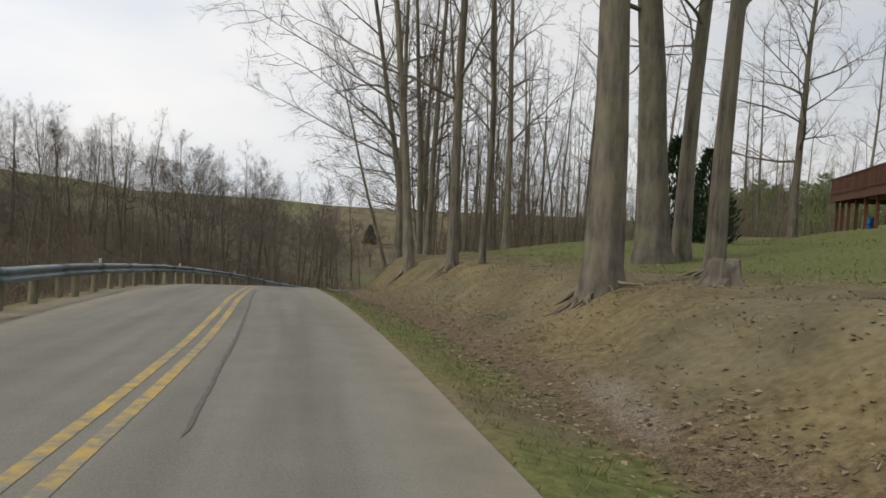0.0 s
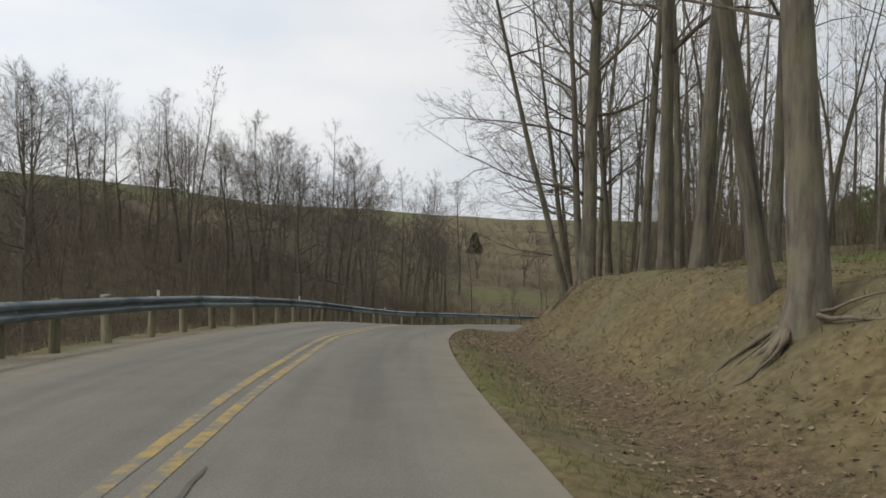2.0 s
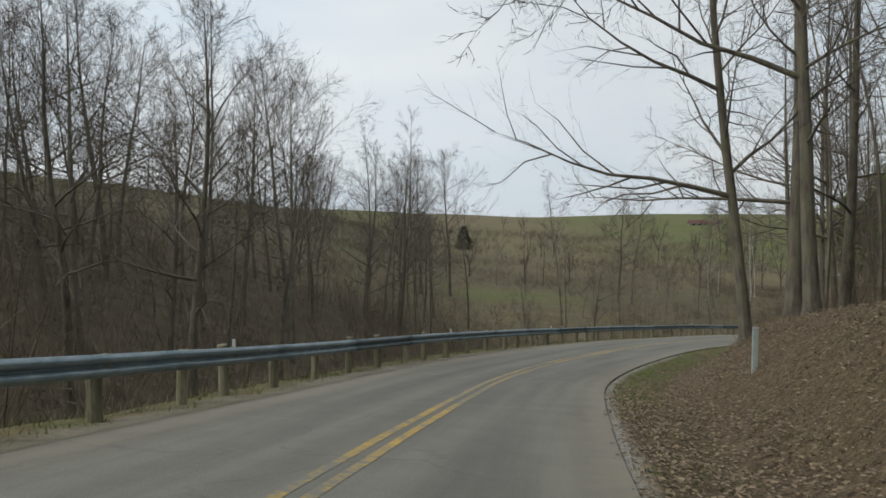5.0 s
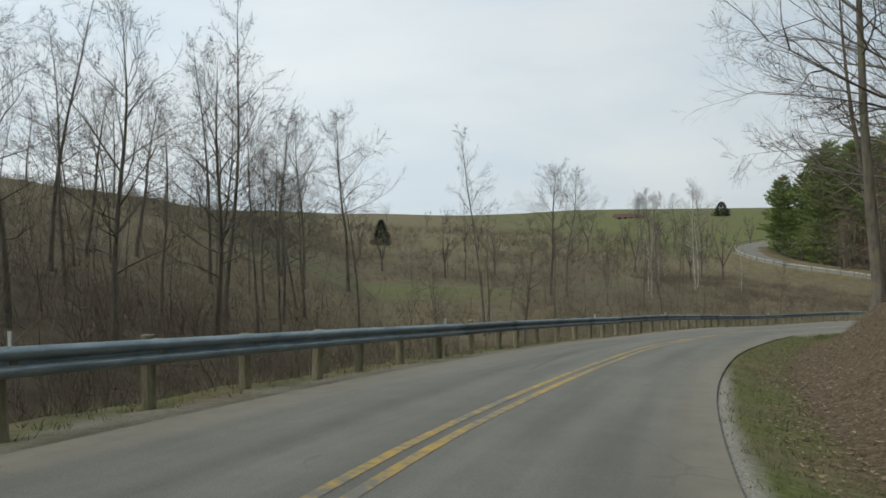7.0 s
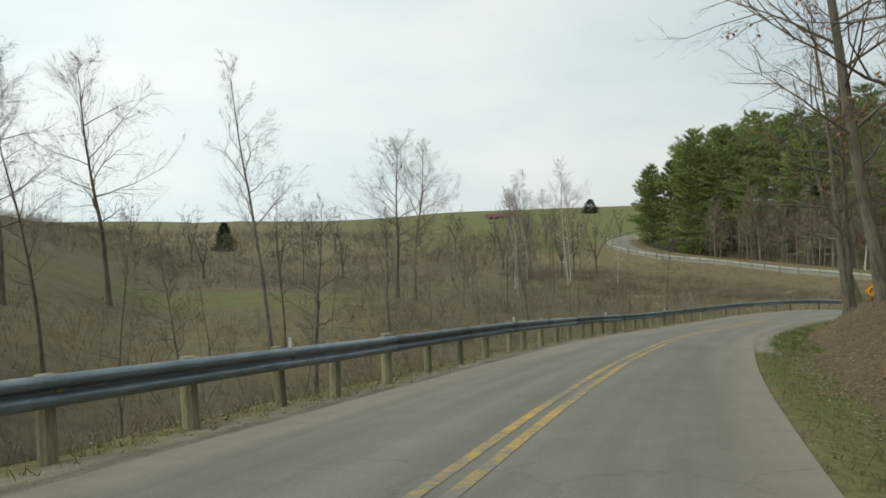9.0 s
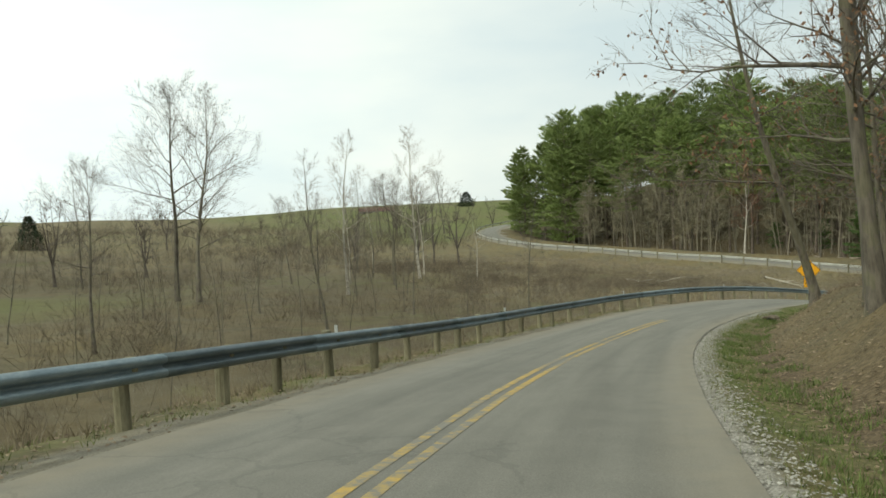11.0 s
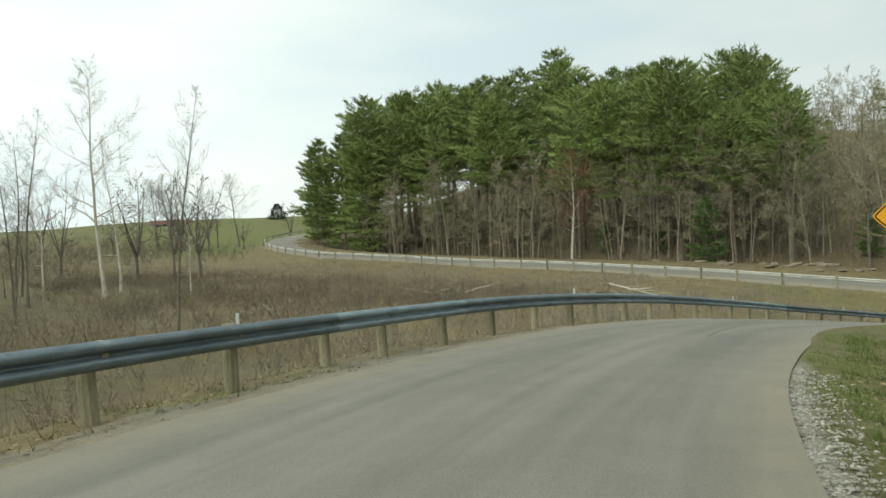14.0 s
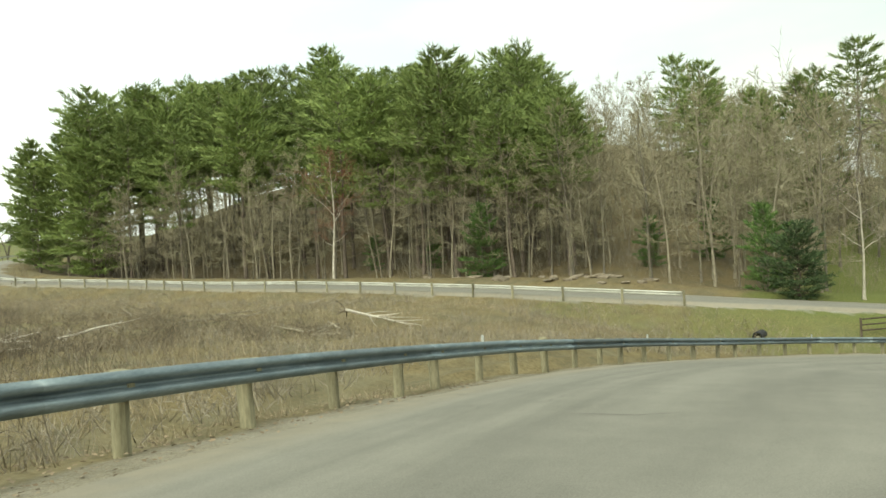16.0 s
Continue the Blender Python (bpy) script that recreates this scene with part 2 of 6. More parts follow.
OAK_LEAF = leaf_material("brown_oak_leaves", (0.16, 0.085, 0.045), (0.34, 0.20, 0.12), 0.8)
GRASS = leaf_material("green_grass", (0.055, 0.085, 0.020), (0.20, 0.215, 0.075))
FRESH = leaf_material("fresh_grass", (0.060, 0.095, 0.024), (0.16, 0.205, 0.065))
STRAW = leaf_material("dead_grass", (0.155, 0.125, 0.078), (0.34, 0.285, 0.195))
WEED = leaf_material("brown_weeds", (0.160, 0.130, 0.080), (0.35, 0.295, 0.200))
STEEL = plain("galvanised_steel", (0.125, 0.165, 0.185), (0.24, 0.285, 0.30), 2.2, 0.48, 0.75, (1, 1, 4), 0.1, 0.003, "object")
POST_WOOD = plain("treated_post_wood", (0.125, 0.117, 0.074), (0.32, 0.295, 0.20), 5.0, 0.9, 0, (1, 1, 0.2), 0.5, 0.01, "object")
ROCK = plain("sandstone", (0.12, 0.098, 0.07), (0.29, 0.245, 0.185), 2.0, 0.92, bump=0.6, dist=0.03, vary="object")
GRAVEL = plain("gravel_stones", (0.17, 0.16, 0.135), (0.44, 0.425, 0.375), 8.0, 0.9, bump=0, vary="island")
TAR = plain("tar_crack", (0.095, 0.090, 0.078), (0.145, 0.137, 0.117), 5.0, 0.8, bump=0)
DECK = plain("stained_deck_wood", (0.075, 0.034, 0.022), (0.155, 0.075, 0.048), 4.0, 0.8, 0, (1, 6, 6), 0.3, 0.01, "object")
SIGN_YELLOW = plain("sign_sheeting", (0.76, 0.36, 0.018), (0.85, 0.42, 0.025), 6.0, 0.45, bump=0)
SIGN_BLACK = plain("sign_black", (0.016, 0.014, 0.012), (0.03, 0.025, 0.02), 9.0, 0.5, bump=0)
SIGN_POST = plain("sign_post_steel", (0.07, 0.065, 0.055), (0.15, 0.14, 0.12), 8.0, 0.6, 0.5, bump=0.1)
TEAL = plain("pale_marker_plastic", (0.36, 0.43, 0.40), (0.50, 0.57, 0.54), 4.0, 0.6, bump=0)
WHITE = plain("white_reflector", (0.34, 0.36, 0.35), (0.50, 0.52, 0.51), 9.0, 0.4, bump=0)
ROOF_RED = plain("red_roof", (0.10, 0.052, 0.042), (0.15, 0.078, 0.064), 0.6, 0.7, bump=0)
SIDING = plain("pale_siding", (0.24, 0.23, 0.20), (0.33, 0.32, 0.29), 0.8, 0.7, bump=0)
BLUE_PLASTIC = plain("blue_plastic", (0.02, 0.10, 0.30), (0.04, 0.15, 0.40), 3.0, 0.45, bump=0)
BLACK_PLASTIC = plain("black_culvert_pipe", (0.012, 0.012, 0.013), (0.035, 0.034, 0.034), 3.0, 0.6, bump=0.2)

# ---------------------------------------------------------------- mesh helpers
class Shape:
    """Collects vertices and faces for one mesh."""

    def __init__(self):
        self.v, self.f = [], []

    def tube(self, pts, rads, sides=6, cap=False):
        ref = Vector((0.31, 0.17, 0.93)) if abs((pts[-1] - pts[0]).normalized().z) < 0.9 else Vector((0.95, 0.2, 0.1))
        base = len(self.v)
        last = len(pts) - 1
        for k, (p, r) in enumerate(zip(pts, rads)):
            d = (pts[min(k + 1, last)] - pts[max(k - 1, 0)]).normalized()
            a = d.cross(ref).normalized()
            b = d.cross(a)
            if k == last and r < 0.004:
                self.v.append(p[:])
                break
            for s in range(sides):
                t = math.tau * s / sides
                self.v.append((p + a * (r * math.cos(t)) + b * (r * math.sin(t)))[:])
        n = len(self.v) - base
        rings = n // sides
        for k in range(rings - 1):
            i = base + k * sides
            for s in range(sides):
                t = (s + 1) % sides
                self.f.append((i + s, i + t, i + sides + t, i + sides + s))
        if n % sides:
            i, tip = base + (rings - 1) * sides, base + n - 1
            for s in range(sides):
                self.f.append((i + s, i + (s + 1) % sides, tip))
        elif cap:
            self.f.append(tuple(base + n - sides + s for s in range(sides)))
            self.f.append(tuple(base + s for s in reversed(range(sides))))

    def spike(self, p, q, r):
        """A three-sided twig that ends in a point."""
        d = (q - p).normalized()
        a = d.cross(Vector((0.3, 0.2, 0.9)) if abs(d.z) < 0.9 else Vector((1, 0.1, 0))).normalized() * r
        b = d.cross(a)
        i = len(self.v)
        self.v += [(p + a)[:], (p - a * 0.5 + b * 0.87)[:], (p - a * 0.5 - b * 0.87)[:], q[:]]
        self.f += [(i, i + 1, i + 3), (i + 1, i + 2, i + 3), (i + 2, i, i + 3)]

    def sliver(self, p, q, width):
        """The finest twig or needle: one pointed sliver."""
        w = (q - p).cross(rvec()).normalized() * (width * 0.5)
        i = len(self.v)
        self.v += [(p + w)[:], (p - w)[:], q[:]]
        self.f.append((i, i + 1, i + 2))

    def bent_sliver(self, p, m, q, width):
        """A fine twig with one bend."""
        w = (q - p).cross(rvec()).normalized() * (width * 0.5)
        i = len(self.v)
        self.v += [(p + w)[:], (p - w)[:], (m - w * 0.6)[:], (m + w * 0.6)[:], q[:]]
        self.f += [(i, i + 1, i + 2, i + 3), (i + 3, i + 2, i + 4)]

    def blade(self, p, d, side, length, width):
        """A thin folded blade: needle tuft, leaf or grass."""
        i = len(self.v)
        m, q = p + d * (length * 0.5), p + d * length
        w = side * (width * 0.5)
        self.v += [p[:], (m + w)[:], q[:], (m - w)[:]]
        self.f += [(i, i + 1, i + 2), (i, i + 2, i + 3)]

    def box(self, c, s, m=None):
        i = len(self.v)
        for z in (-1, 1):
            for x, y in ((-1, -1), (1, -1), (1, 1), (-1, 1)):
                q = Vector((c[0] + x * s[0] / 2, c[1] + y * s[1] / 2, c[2] + z * s[2] / 2))
                self.v.append((m @ q if m else q)[:])
        self.f += [tuple(i + k for k in f) for f in ((3, 2, 1, 0), (4, 5, 6, 7), (0, 1, 5, 4), (1, 2, 6, 5), (2, 3, 7, 6), (3, 0, 4, 7))]

    def mesh(self, name, material, smooth=False):
        me = bpy.data.meshes.new(name)
        me.from_pydata(self.v, [], self.f)
        me.materials.append(material)
        if smooth:
            me.polygons.foreach_set("use_smooth", np.ones(len(me.polygons), bool))
        me.update()
        return me


def part(name, shape, material, parent, label="", smooth=False):
    me = shape if isinstance(shape, bpy.types.Mesh) else shape.mesh(name, material, smooth)
    ob = new(name, me)
    ob.parent = parent
    return tagged(ob, label) if label else ob


def bevelled_box(name, size, material, bevel=0.01):
    bm = bmesh.new()
    bmesh.ops.create_cube(bm, size=1.0)
    bmesh.ops.scale(bm, vec=size, verts=bm.verts)
    bmesh.ops.bevel(bm, geom=bm.edges[:], offset=bevel, segments=2, affect="EDGES")
    me = bpy.data.meshes.new(name)
    bm.to_mesh(me)
    bm.free()
    me.materials.append(material)
    return me


rng = random.Random(7)


def rnd(a, b):
    return rng.uniform(a, b)


def rvec():
    while True:
        v = Vector((rnd(-1, 1), rnd(-1, 1), rnd(-1, 1)))
        if 0.05 < v.length < 1:
            return v.normalized()


def smooth01(x):
    x = np.clip(x, 0, 1)
    return x * x * (3 - 2 * x)


# ---------------------------------------------------------------- lie of the land
# middle line of the road, about ten metres apart
ROAD = np.array([
    (3.2, -32, 9.9), (1.6, -20, 9.6), (0.1, -10, 9.25), (-1.30, -0.14, 8.76), (-2.54, 9.67, 8.14), (-4.06, 19.16, 7.52),
    (-5.55, 28.64, 6.7), (-6.32, 37.98, 5.67), (-6.14, 47.45, 4.48), (-5.15, 57.04, 2.98), (-3.35, 67.09, 1.48),
    (0.18, 77.06, 0.17), (4.85, 86.58, -1.0), (10.33, 95.58, -2.21), (16.12, 104.08, -3.4), (22.06, 112.24, -4.63),
    (28.57, 119.92, -5.82), (35.47, 126.49, -6.72), (42.63, 131.5, -7.37), (50.37, 134.99, -8.0), (58.29, 137.48, -8.93),
    (66.28, 139.42, -10.11), (74.51, 140.42, -11.45), (82.83, 139.88, -12.82), (90.92, 137.61, -14.05), (97.81, 133.8, -15.11),
    (103.5, 128.0, -15.9), (108.0, 121.0, -16.5), (113.5, 118.0, -16.6), (117.0, 122.5, -16.2)])
# the same road after the hairpin, along the foot of the pine hill
FAR_ROAD = np.array([
    (113.5, 118.0, -16.6), (117.0, 122.5, -16.2), (115.5, 131.0, -15.2), (110.5, 141.0, -14.0), (105.0, 150.5, -12.9), (102.0, 160.0, -12.1),
    (101.5, 168.0, -11.7), (99.7, 186.0, -11.0), (97.3, 199.0, -10.6), (97.0, 217.0, -10.1), (92.0, 236.0, -9.1), (92.0, 255.0, -7.9),
    (96.5, 271.0, -6.8), (105.0, 284.0, -5.7), (121.0, 294.0, -4.5)])


def spline(nodes, step):
    q = np.vstack([2 * nodes[0] - nodes[1], nodes, 2 * nodes[-1] - nodes[-2]])
    out = []
    for a, b, c, d in zip(q[:-3], q[1:-2], q[2:-1], q[3:]):
        for u in np.linspace(0, 1, 24, endpoint=False):
            out.append(0.5 * (2 * b + (c - a) * u + (2 * a - 5 * b + 4 * c - d) * u * u + (3 * b - a - 3 * c + d) * u ** 3))
    out = np.array(out + [nodes[-1]])
    run = np.r_[0, np.cumsum(np.linalg.norm(np.diff(out, axis=0), axis=1))]
    at = np.arange(0, run[-1], step)
    return np.stack([np.interp(at, run, out[:, k]) for k in range(3)], 1)


MID = spline(ROAD, 0.5)
FAR = spline(FAR_ROAD, 1.0)


def lefts(line):
    t = np.gradient(line[:, :2], axis=0)
    t /= np.linalg.norm(t, axis=1)[:, None]
    return np.stack([-t[:, 1], t[:, 0]], 1)


MID_LEFT, FAR_LEFT = lefts(MID), lefts(FAR)
START = int(np.argmin(np.abs(MID[:, 1])))           # where y = 0
ALONG = np.arange(len(MID)) * 0.5 - START * 0.5
BANK = -0.012 * smooth01((ALONG - 78) / 25)
FALL = 0.030 * smooth01((ALONG - 76) / 14) * (1 - smooth01((ALONG - 102) / 16))      # the left lane falls away before the bend
RAIL_LIFT = np.interp(ALONG, [28, 38, 50, 72, 80, 86, 93, 101, 110, 120], [0, 0.09, 0.05, 0.06, 0.0, -0.09, -0.12, -0.11, -0.04, 0])


def crossfall(k, u):
    """Height over the middle line by the road's own tilt, at station k and offset u to the left."""
    return BANK[k] * np.clip(u, -5, 5) - FALL[k] * np.clip(u, 0, 5)


def near(line, left, x, y):
    """Index of the nearest station of a line and the offset to its left, for arrays of places."""
    x, y = np.ravel(x), np.ravel(y)
    idx, off, dist = np.empty(len(x), int), np.empty(len(x)), np.empty(len(x))
    for a in range(0, len(x), 4000):
        s = slice(a, a + 4000)
        dx, dy = x[s, None] - line[None, :, 0], y[s, None] - line[None, :, 1]
        d2 = dx * dx + dy * dy
        k = d2.argmin(1)
        r = np.arange(len(k))
        idx[s], off[s], dist[s] = k, dx[r, k] * left[k, 0] + dy[r, k] * left[k, 1], np.sqrt(d2[r, k])
    return idx, off, dist


def bumps(x, y, scale, seed=0.0):
    return np.array([noise.noise((px / scale, py / scale, seed)) for px, py in zip(np.ravel(x), np.ravel(y))])


def valley(x, y):
    """Valley floor, the western hill, the rising northern fields and the pine hill to the east."""
    z = -7.5 - 0.042 * np.clip(x, -30, 110)
    z = z - 3.4 * smooth01((x - 66) / 30) * (1 - smooth01((y - 143) / 22))
    west = np.clip(-0.95 * (x + 2) - 0.10 * (y - 120), 0, 900)
    z = z + 26 * (1 - np.exp(-west / 55)) * (1 - 0.8 * smooth01((y - 210) / 180)) + 7 * smooth01((y - 450) / 300)
    z = z + 0.030 * np.clip(y - 205, 0, 330) + 7 * smooth01((y - 330) / 160) * smooth01((x - 20) / 150)
    east = (x - 105) + 0.22 * np.clip(y - 215, 0, 60)
    z = z + (11 + 13 * smooth01((y - 165) / 45)) * smooth01(east / 95) * (1 - smooth01((y - 255) / 90)) * smooth01((y - 100) / 40)
    return z


def roadside(u, s):
    """Height over the road's surface at offset u (left positive) and s metres along from y = 0."""
    a = -u
    rise = 0.9 + 0.85 * smooth01((s - 10) / 30) - 0.4 * smooth01((s - 95) / 20)
    right = np.interp(a, [2.5, 2.75, 3.5, 4.1, 4.8], [-0.10, -0.045, -0.22, -0.26, 0.0])
    right = right + rise * smooth01((a - 4.5) / 2.3)
    woods = smooth01((s - 38) / 16) * (1 - smooth01((s - 128) / 16))
    right = right + 0.18 * woods * np.clip(a - 6.4, 0, 9) + 0.03 * np.clip(a - 6.4, 0, 40)
    right = right + 0.075 * np.clip(a - 7.5, 0, 34) * (1 - smooth01((s - 44) / 22))
    right = right * (1 - smooth01((s - 150) / 14)) + 0.1 * smooth01((s - 150) / 14)
    left = np.interp(u, [2.8, 3.1, 4.6, 5.3], [-0.11, -0.06, -0.16, -0.34]) - 0.62 * np.clip(u - 5.3, 0, 80)
    return np.where(u < 0, right, left)


def land(x, y):
    """Height of the ground, and the offsets from both stretches of road."""
    x, y = np.ravel(x).astype(float), np.ravel(y).astype(float)
    k, u, d = near(MID, MID_LEFT, x, y)
    side = MID[k, 2] + crossfall(k, u) + roadside(u, (k - START) * 0.5)
    v = valley(x, y)
    kf, uf, df = near(FAR, FAR_LEFT, x, y)
    beyond = (df < d + 1.5) | (x > 116)
    gap = np.clip((side - v) / 5 + 0.5, 0, 1)
    z_left = v + (side - v) * gap + 5 * gap * (1 - gap) * 0.5
    z = np.where(u > 0, np.where(u > 5.3, z_left, side), side)
    z = np.where(beyond & (d > 3.5), v, z)
    w = 1 - smooth01((df - 4.2) / 9)
    far = FAR[kf, 2] - 0.25 * smooth01((np.abs(uf) - 2.6) / 1.5) + np.where(uf < 0, 0.32 * np.clip(-uf - 4.0, 0, 14), -0.22 * np.clip(uf - 4.0, 0, 14))
    w = np.where((d < 7.5) & (k < len(MID) - 60), w * smooth01((d - 4) / 3.5), w)
    z = z + (far - z) * w
    return z, k, u, d, uf, df


def uneven(x, y, d, df):
    """Hummocks of the open ground, none beside the roads."""
    return (0.35 * bumps(x, y, 6, 1.0) + 0.6 * bumps(x, y, 23, 2.0)) * smooth01((d - 7) / 10) * smooth01((df - 5) / 8)


def ground_z(x, y):
    z, _, _, d, _, df = land([x], [y])
    return float(z[0] + (uneven([x], [y], d, df)[0] if abs(x) < 400 and y < 700 else 0))


# ---------------------------------------------------------------- ground sheet
def grid_lines(lo, hi, step, reach):
    out = list(np.arange(lo, hi, step))
    a, b, g = lo, hi, step
    while a > -reach or b < reach:
        g *= 1.22
        a, b = a - g, b + g
        out = [a] + out + [b]
    return np.array(out)


def cover(me, name, values):
    me.attributes.new(name, "FLOAT", "POINT").data.foreach_set("value", np.asarray(values, np.float32))


def covers(x, y, u, k, d, uf, df):
    """How much green grass, leaf litter, gravel and wood floor lies at each place."""
    s = (k - START) * 0.5
    patch = bumps(x, y, 1.9, 3.0)
    lawn = smooth01((-u - 6.5) / 4) * (1 - smooth01((s - 34) / 14))
    slim = smooth01((s - 12) / 12) * (1 - smooth01((s - 52) / 10))
    verge = smooth01((-u - 2.5) / 0.25) * (1 - smooth01((-u - 3.6 + 0.75 * slim) / 0.7)) * (u < 0)
    leafy = smooth01((s - 34) / 5) * (1 - smooth01((s - 60) / 8)) * (u < 0)          # leaves lie right up to the asphalt here
    verge = verge * (1 - 0.8 * leafy)
    green = np.maximum(0.80 * lawn, verge * (0.52 - 0.12 * slim + 0.5 * patch))
    knolls = smooth01((-u - 4.6) / 1.0) * smooth01((s - 16) / 10) * (1 - smooth01((s - 56) / 10)) * (u < 0)
    green = np.maximum(green, knolls * (0.22 + 0.42 * patch))
    swell = bumps(x / 40, y / 40, 1.0, 6.0)
    field = smooth01((u - 14) / 12) * smooth01((y - 235) / 60) * (0.78 + 0.22 * smooth01((x - 60) / 50)) * smooth01((x + 70) / 90) * (df > 5)
    green = np.maximum(green, field * (0.42 + 0.26 * smooth01((x - 45) / 40) + 0.40 * swell))
    green = np.maximum(green, 0.62 * np.exp(-((x + 2) / 26) ** 2 - ((y - 172) / 17) ** 2) * (u > 12))
    green = np.maximum(green, 0.58 * smooth01((x - 91) / 5) * (y < 152) * (y > 120) * (u > 4))
    green = np.maximum(green, 0.42 * smooth01((x - 90) / 5) * (y < 162) * (y > 138) * (u > 6) * (uf > 3))
    green = np.maximum(green, 0.8 * smooth01((x - 101) / 3) * (y < 151) * (y > 100))
    green = np.maximum(green, 0.72 * smooth01((-x - 34) / 40) * (0.8 + 0.6 * swell))
    shoulder = smooth01((u - 3.5) / 0.5) * (1 - smooth01((u - 6.5) / 1.5)) * (s < 150)
    green = np.maximum(green, shoulder * (0.30 + 0.45 * patch))
    green = np.maximum(green, smooth01((u - 9) / 6) * (y > 118) * (y < 250) * (x < 75) * (0.22 + 0.5 * swell + 0.25 * patch))
    ditch = np.exp(-((-u - 4.2) / 0.7) ** 2) * (u < 0)
    litter = np.maximum(0.75 * ditch, 0.85 * smooth01((-u - 3.4) / 0.8) * smooth01((s - 38 - 5.0 * np.clip(-u - 4, 0, 6)) / 8) * (1 - 0.55 * smooth01((s - 116) / 12)) * (u < 0))
    litter = np.maximum(litter, 0.85 * leafy * smooth01((-u - 2.6) / 0.3) * (1 - smooth01((-u - 4.6) / 0.8)))
    gravel = np.maximum(0.45 * smooth01((u - 2.6) / 0.3) * (1 - smooth01((u - 3.7) / 0.9)), 0)
    gravel = np.maximum(gravel, 0.8 * (u < 0) * (1 - smooth01((-u - 2.62) / 0.45)) * smooth01((s - 48) / 8) * (1 - 0.85 * smooth01((s - 82) / 6) * (1 - smooth01((s - 110) / 5))) * (1 - smooth01((s - 150) / 4)))
    gravel = np.maximum(gravel, 0.42 * np.exp(-((x - 2.3) / 0.4) ** 2 - ((y - 7.0) / 2.2) ** 2))      # silt in the ditch
    gravel = np.maximum(gravel, 0.7 * (df < 3.4)) * ((np.minimum(df, d) < 6))
    woods = np.maximum((0.58 - 0.4 * smooth01((x - 35) / 25)) * smooth01((u - 8) / 8) * (1 - smooth01((y - 235) / 60)) * (df > 4) * (0.9 + 0.8 * swell), 0)
    woods = np.maximum(woods, smooth01((u - 6.5) / 6) * (1 - smooth01((y - 92) / 34)) * (1 - smooth01((x - 12) / 14)))
    hill = smooth01((x - 104) / 5) * smooth01((y - 149) / 6) * (y < 280) * (uf < -4)
    litter = np.maximum(litter, 0.42 * hill)
    green = green * (1 - hill)
    return green, litter, gravel, woods


def build_ground():
    xs, ys = grid_lines(-75, 130, 1.1, 2600), grid_lines(-35, 235, 1.1, 2600)
    gx, gy = np.meshgrid(xs, ys)
    x, y = gx.ravel(), gy.ravel()
    z, k, u, d, uf, df = land(x, y)
    close = (np.abs(x) < 400) & (y < 700)
    rough = np.zeros(len(x))
    rough[close] = uneven(x[close], y[close], d[close], df[close])
    z = z + rough
    # lies lower under the roads and under their verges
    on_mid = (1 - smooth01((np.abs(u) - 7.6) / 1.2)) * (d < 12)
    z = z - 0.45 * on_mid - 0.22 * (1 - smooth01((df - 2.3) / 1.0))
    nx, ny = len(xs), len(ys)
    i = np.arange(nx * ny).reshape(ny, nx)
    faces = np.stack([i[:-1, :-1], i[:-1, 1:], i[1:, 1:], i[1:, :-1]], -1).reshape(-1, 4)
    me = bpy.data.meshes.new("ground")
    me.from_pydata(np.stack([x, y, z], 1).tolist(), [], faces.tolist())
    me.materials.append(GROUND)
    me.polygons.foreach_set("use_smooth", np.ones(len(me.polygons), bool))
    for name, v in zip(("green", "litter", "gravel", "woods"), covers(x, y, u, k, d, uf, df)):
        cover(me, name, v)
    return tagged(new("ground", me), "brown winter hillside and valley ground with dead grass", "ground", kind="structure")


def strip(name, line, left, offs, material, height, label, category, bank=None, extra=None, first=0, last=None, widen=0.0):
    """A ribbon along a line, at the given offsets to its left."""
    rows = np.arange(first, last or len(line))
    vs, offs = [], np.asarray(offs, float)
    for o in offs:
        xy = line[rows, :2] + left[rows] * (o - widen * widening(rows) * min(1.0, max(0.0, -o / 2.6)))[:, None]
        z = height(rows, np.full(len(rows), o), xy)
        vs.append(np.column_stack([xy, z]))
    vs = np.stack(vs, 1)
    n, m = vs.shape[:2]
    i = np.arange(n * m).reshape(n, m)
    faces = np.stack([i[:-1, :-1], i[1:, :-1], i[1:, 1:], i[:-1, 1:]], -1).reshape(-1, 4)
    if offs[0] < offs[-1]:
        faces = faces[:, ::-1]
    me = bpy.data.meshes.new(name)
    me.from_pydata(vs.reshape(-1, 3).tolist(), [], faces.tolist())
    me.materials.append(material)
    me.polygons.foreach_set("use_smooth", np.ones(len(me.polygons), bool))
    if extra:
        u = np.tile(offs, n)
        for key, v in extra(vs.reshape(-1, 3), u, np.repeat(rows, m)).items():
            cover(me, key, v)
    return tagged(new(name, me), label, category, kind="structure")


def widening(rows):
    return 3.2 * smooth01(((rows - START) * 0.5 - 157) / 9) * (1 - smooth01(((rows - START) * 0.5 - 182) / 10))


def road_height(rows, o, xy):
    return MID[rows, 2] + crossfall(rows, o) - 0.012 * np.abs(o) + 0.012 * np.array([noise.noise((p[0] / 2.5, p[1] / 2.5, 8.0)) for p in xy])


def wheel_wear(v, u, rows):
    tracks = sum(np.exp(-((u - c) / 0.32) ** 2) for c in (-1.95, -0.55, 0.75, 2.15))
    edge = smooth01((np.abs(u - 0.15) - 1.9) / 0.9)
    paler = smooth01(((rows - START) * 0.5 - 92) / 45)             # paler pavement towards the hairpin
    return {"wear_pale": 0.6 * tracks + 0.85 * paler, "edge": edge, "along": rows * 0.5, "across": u}


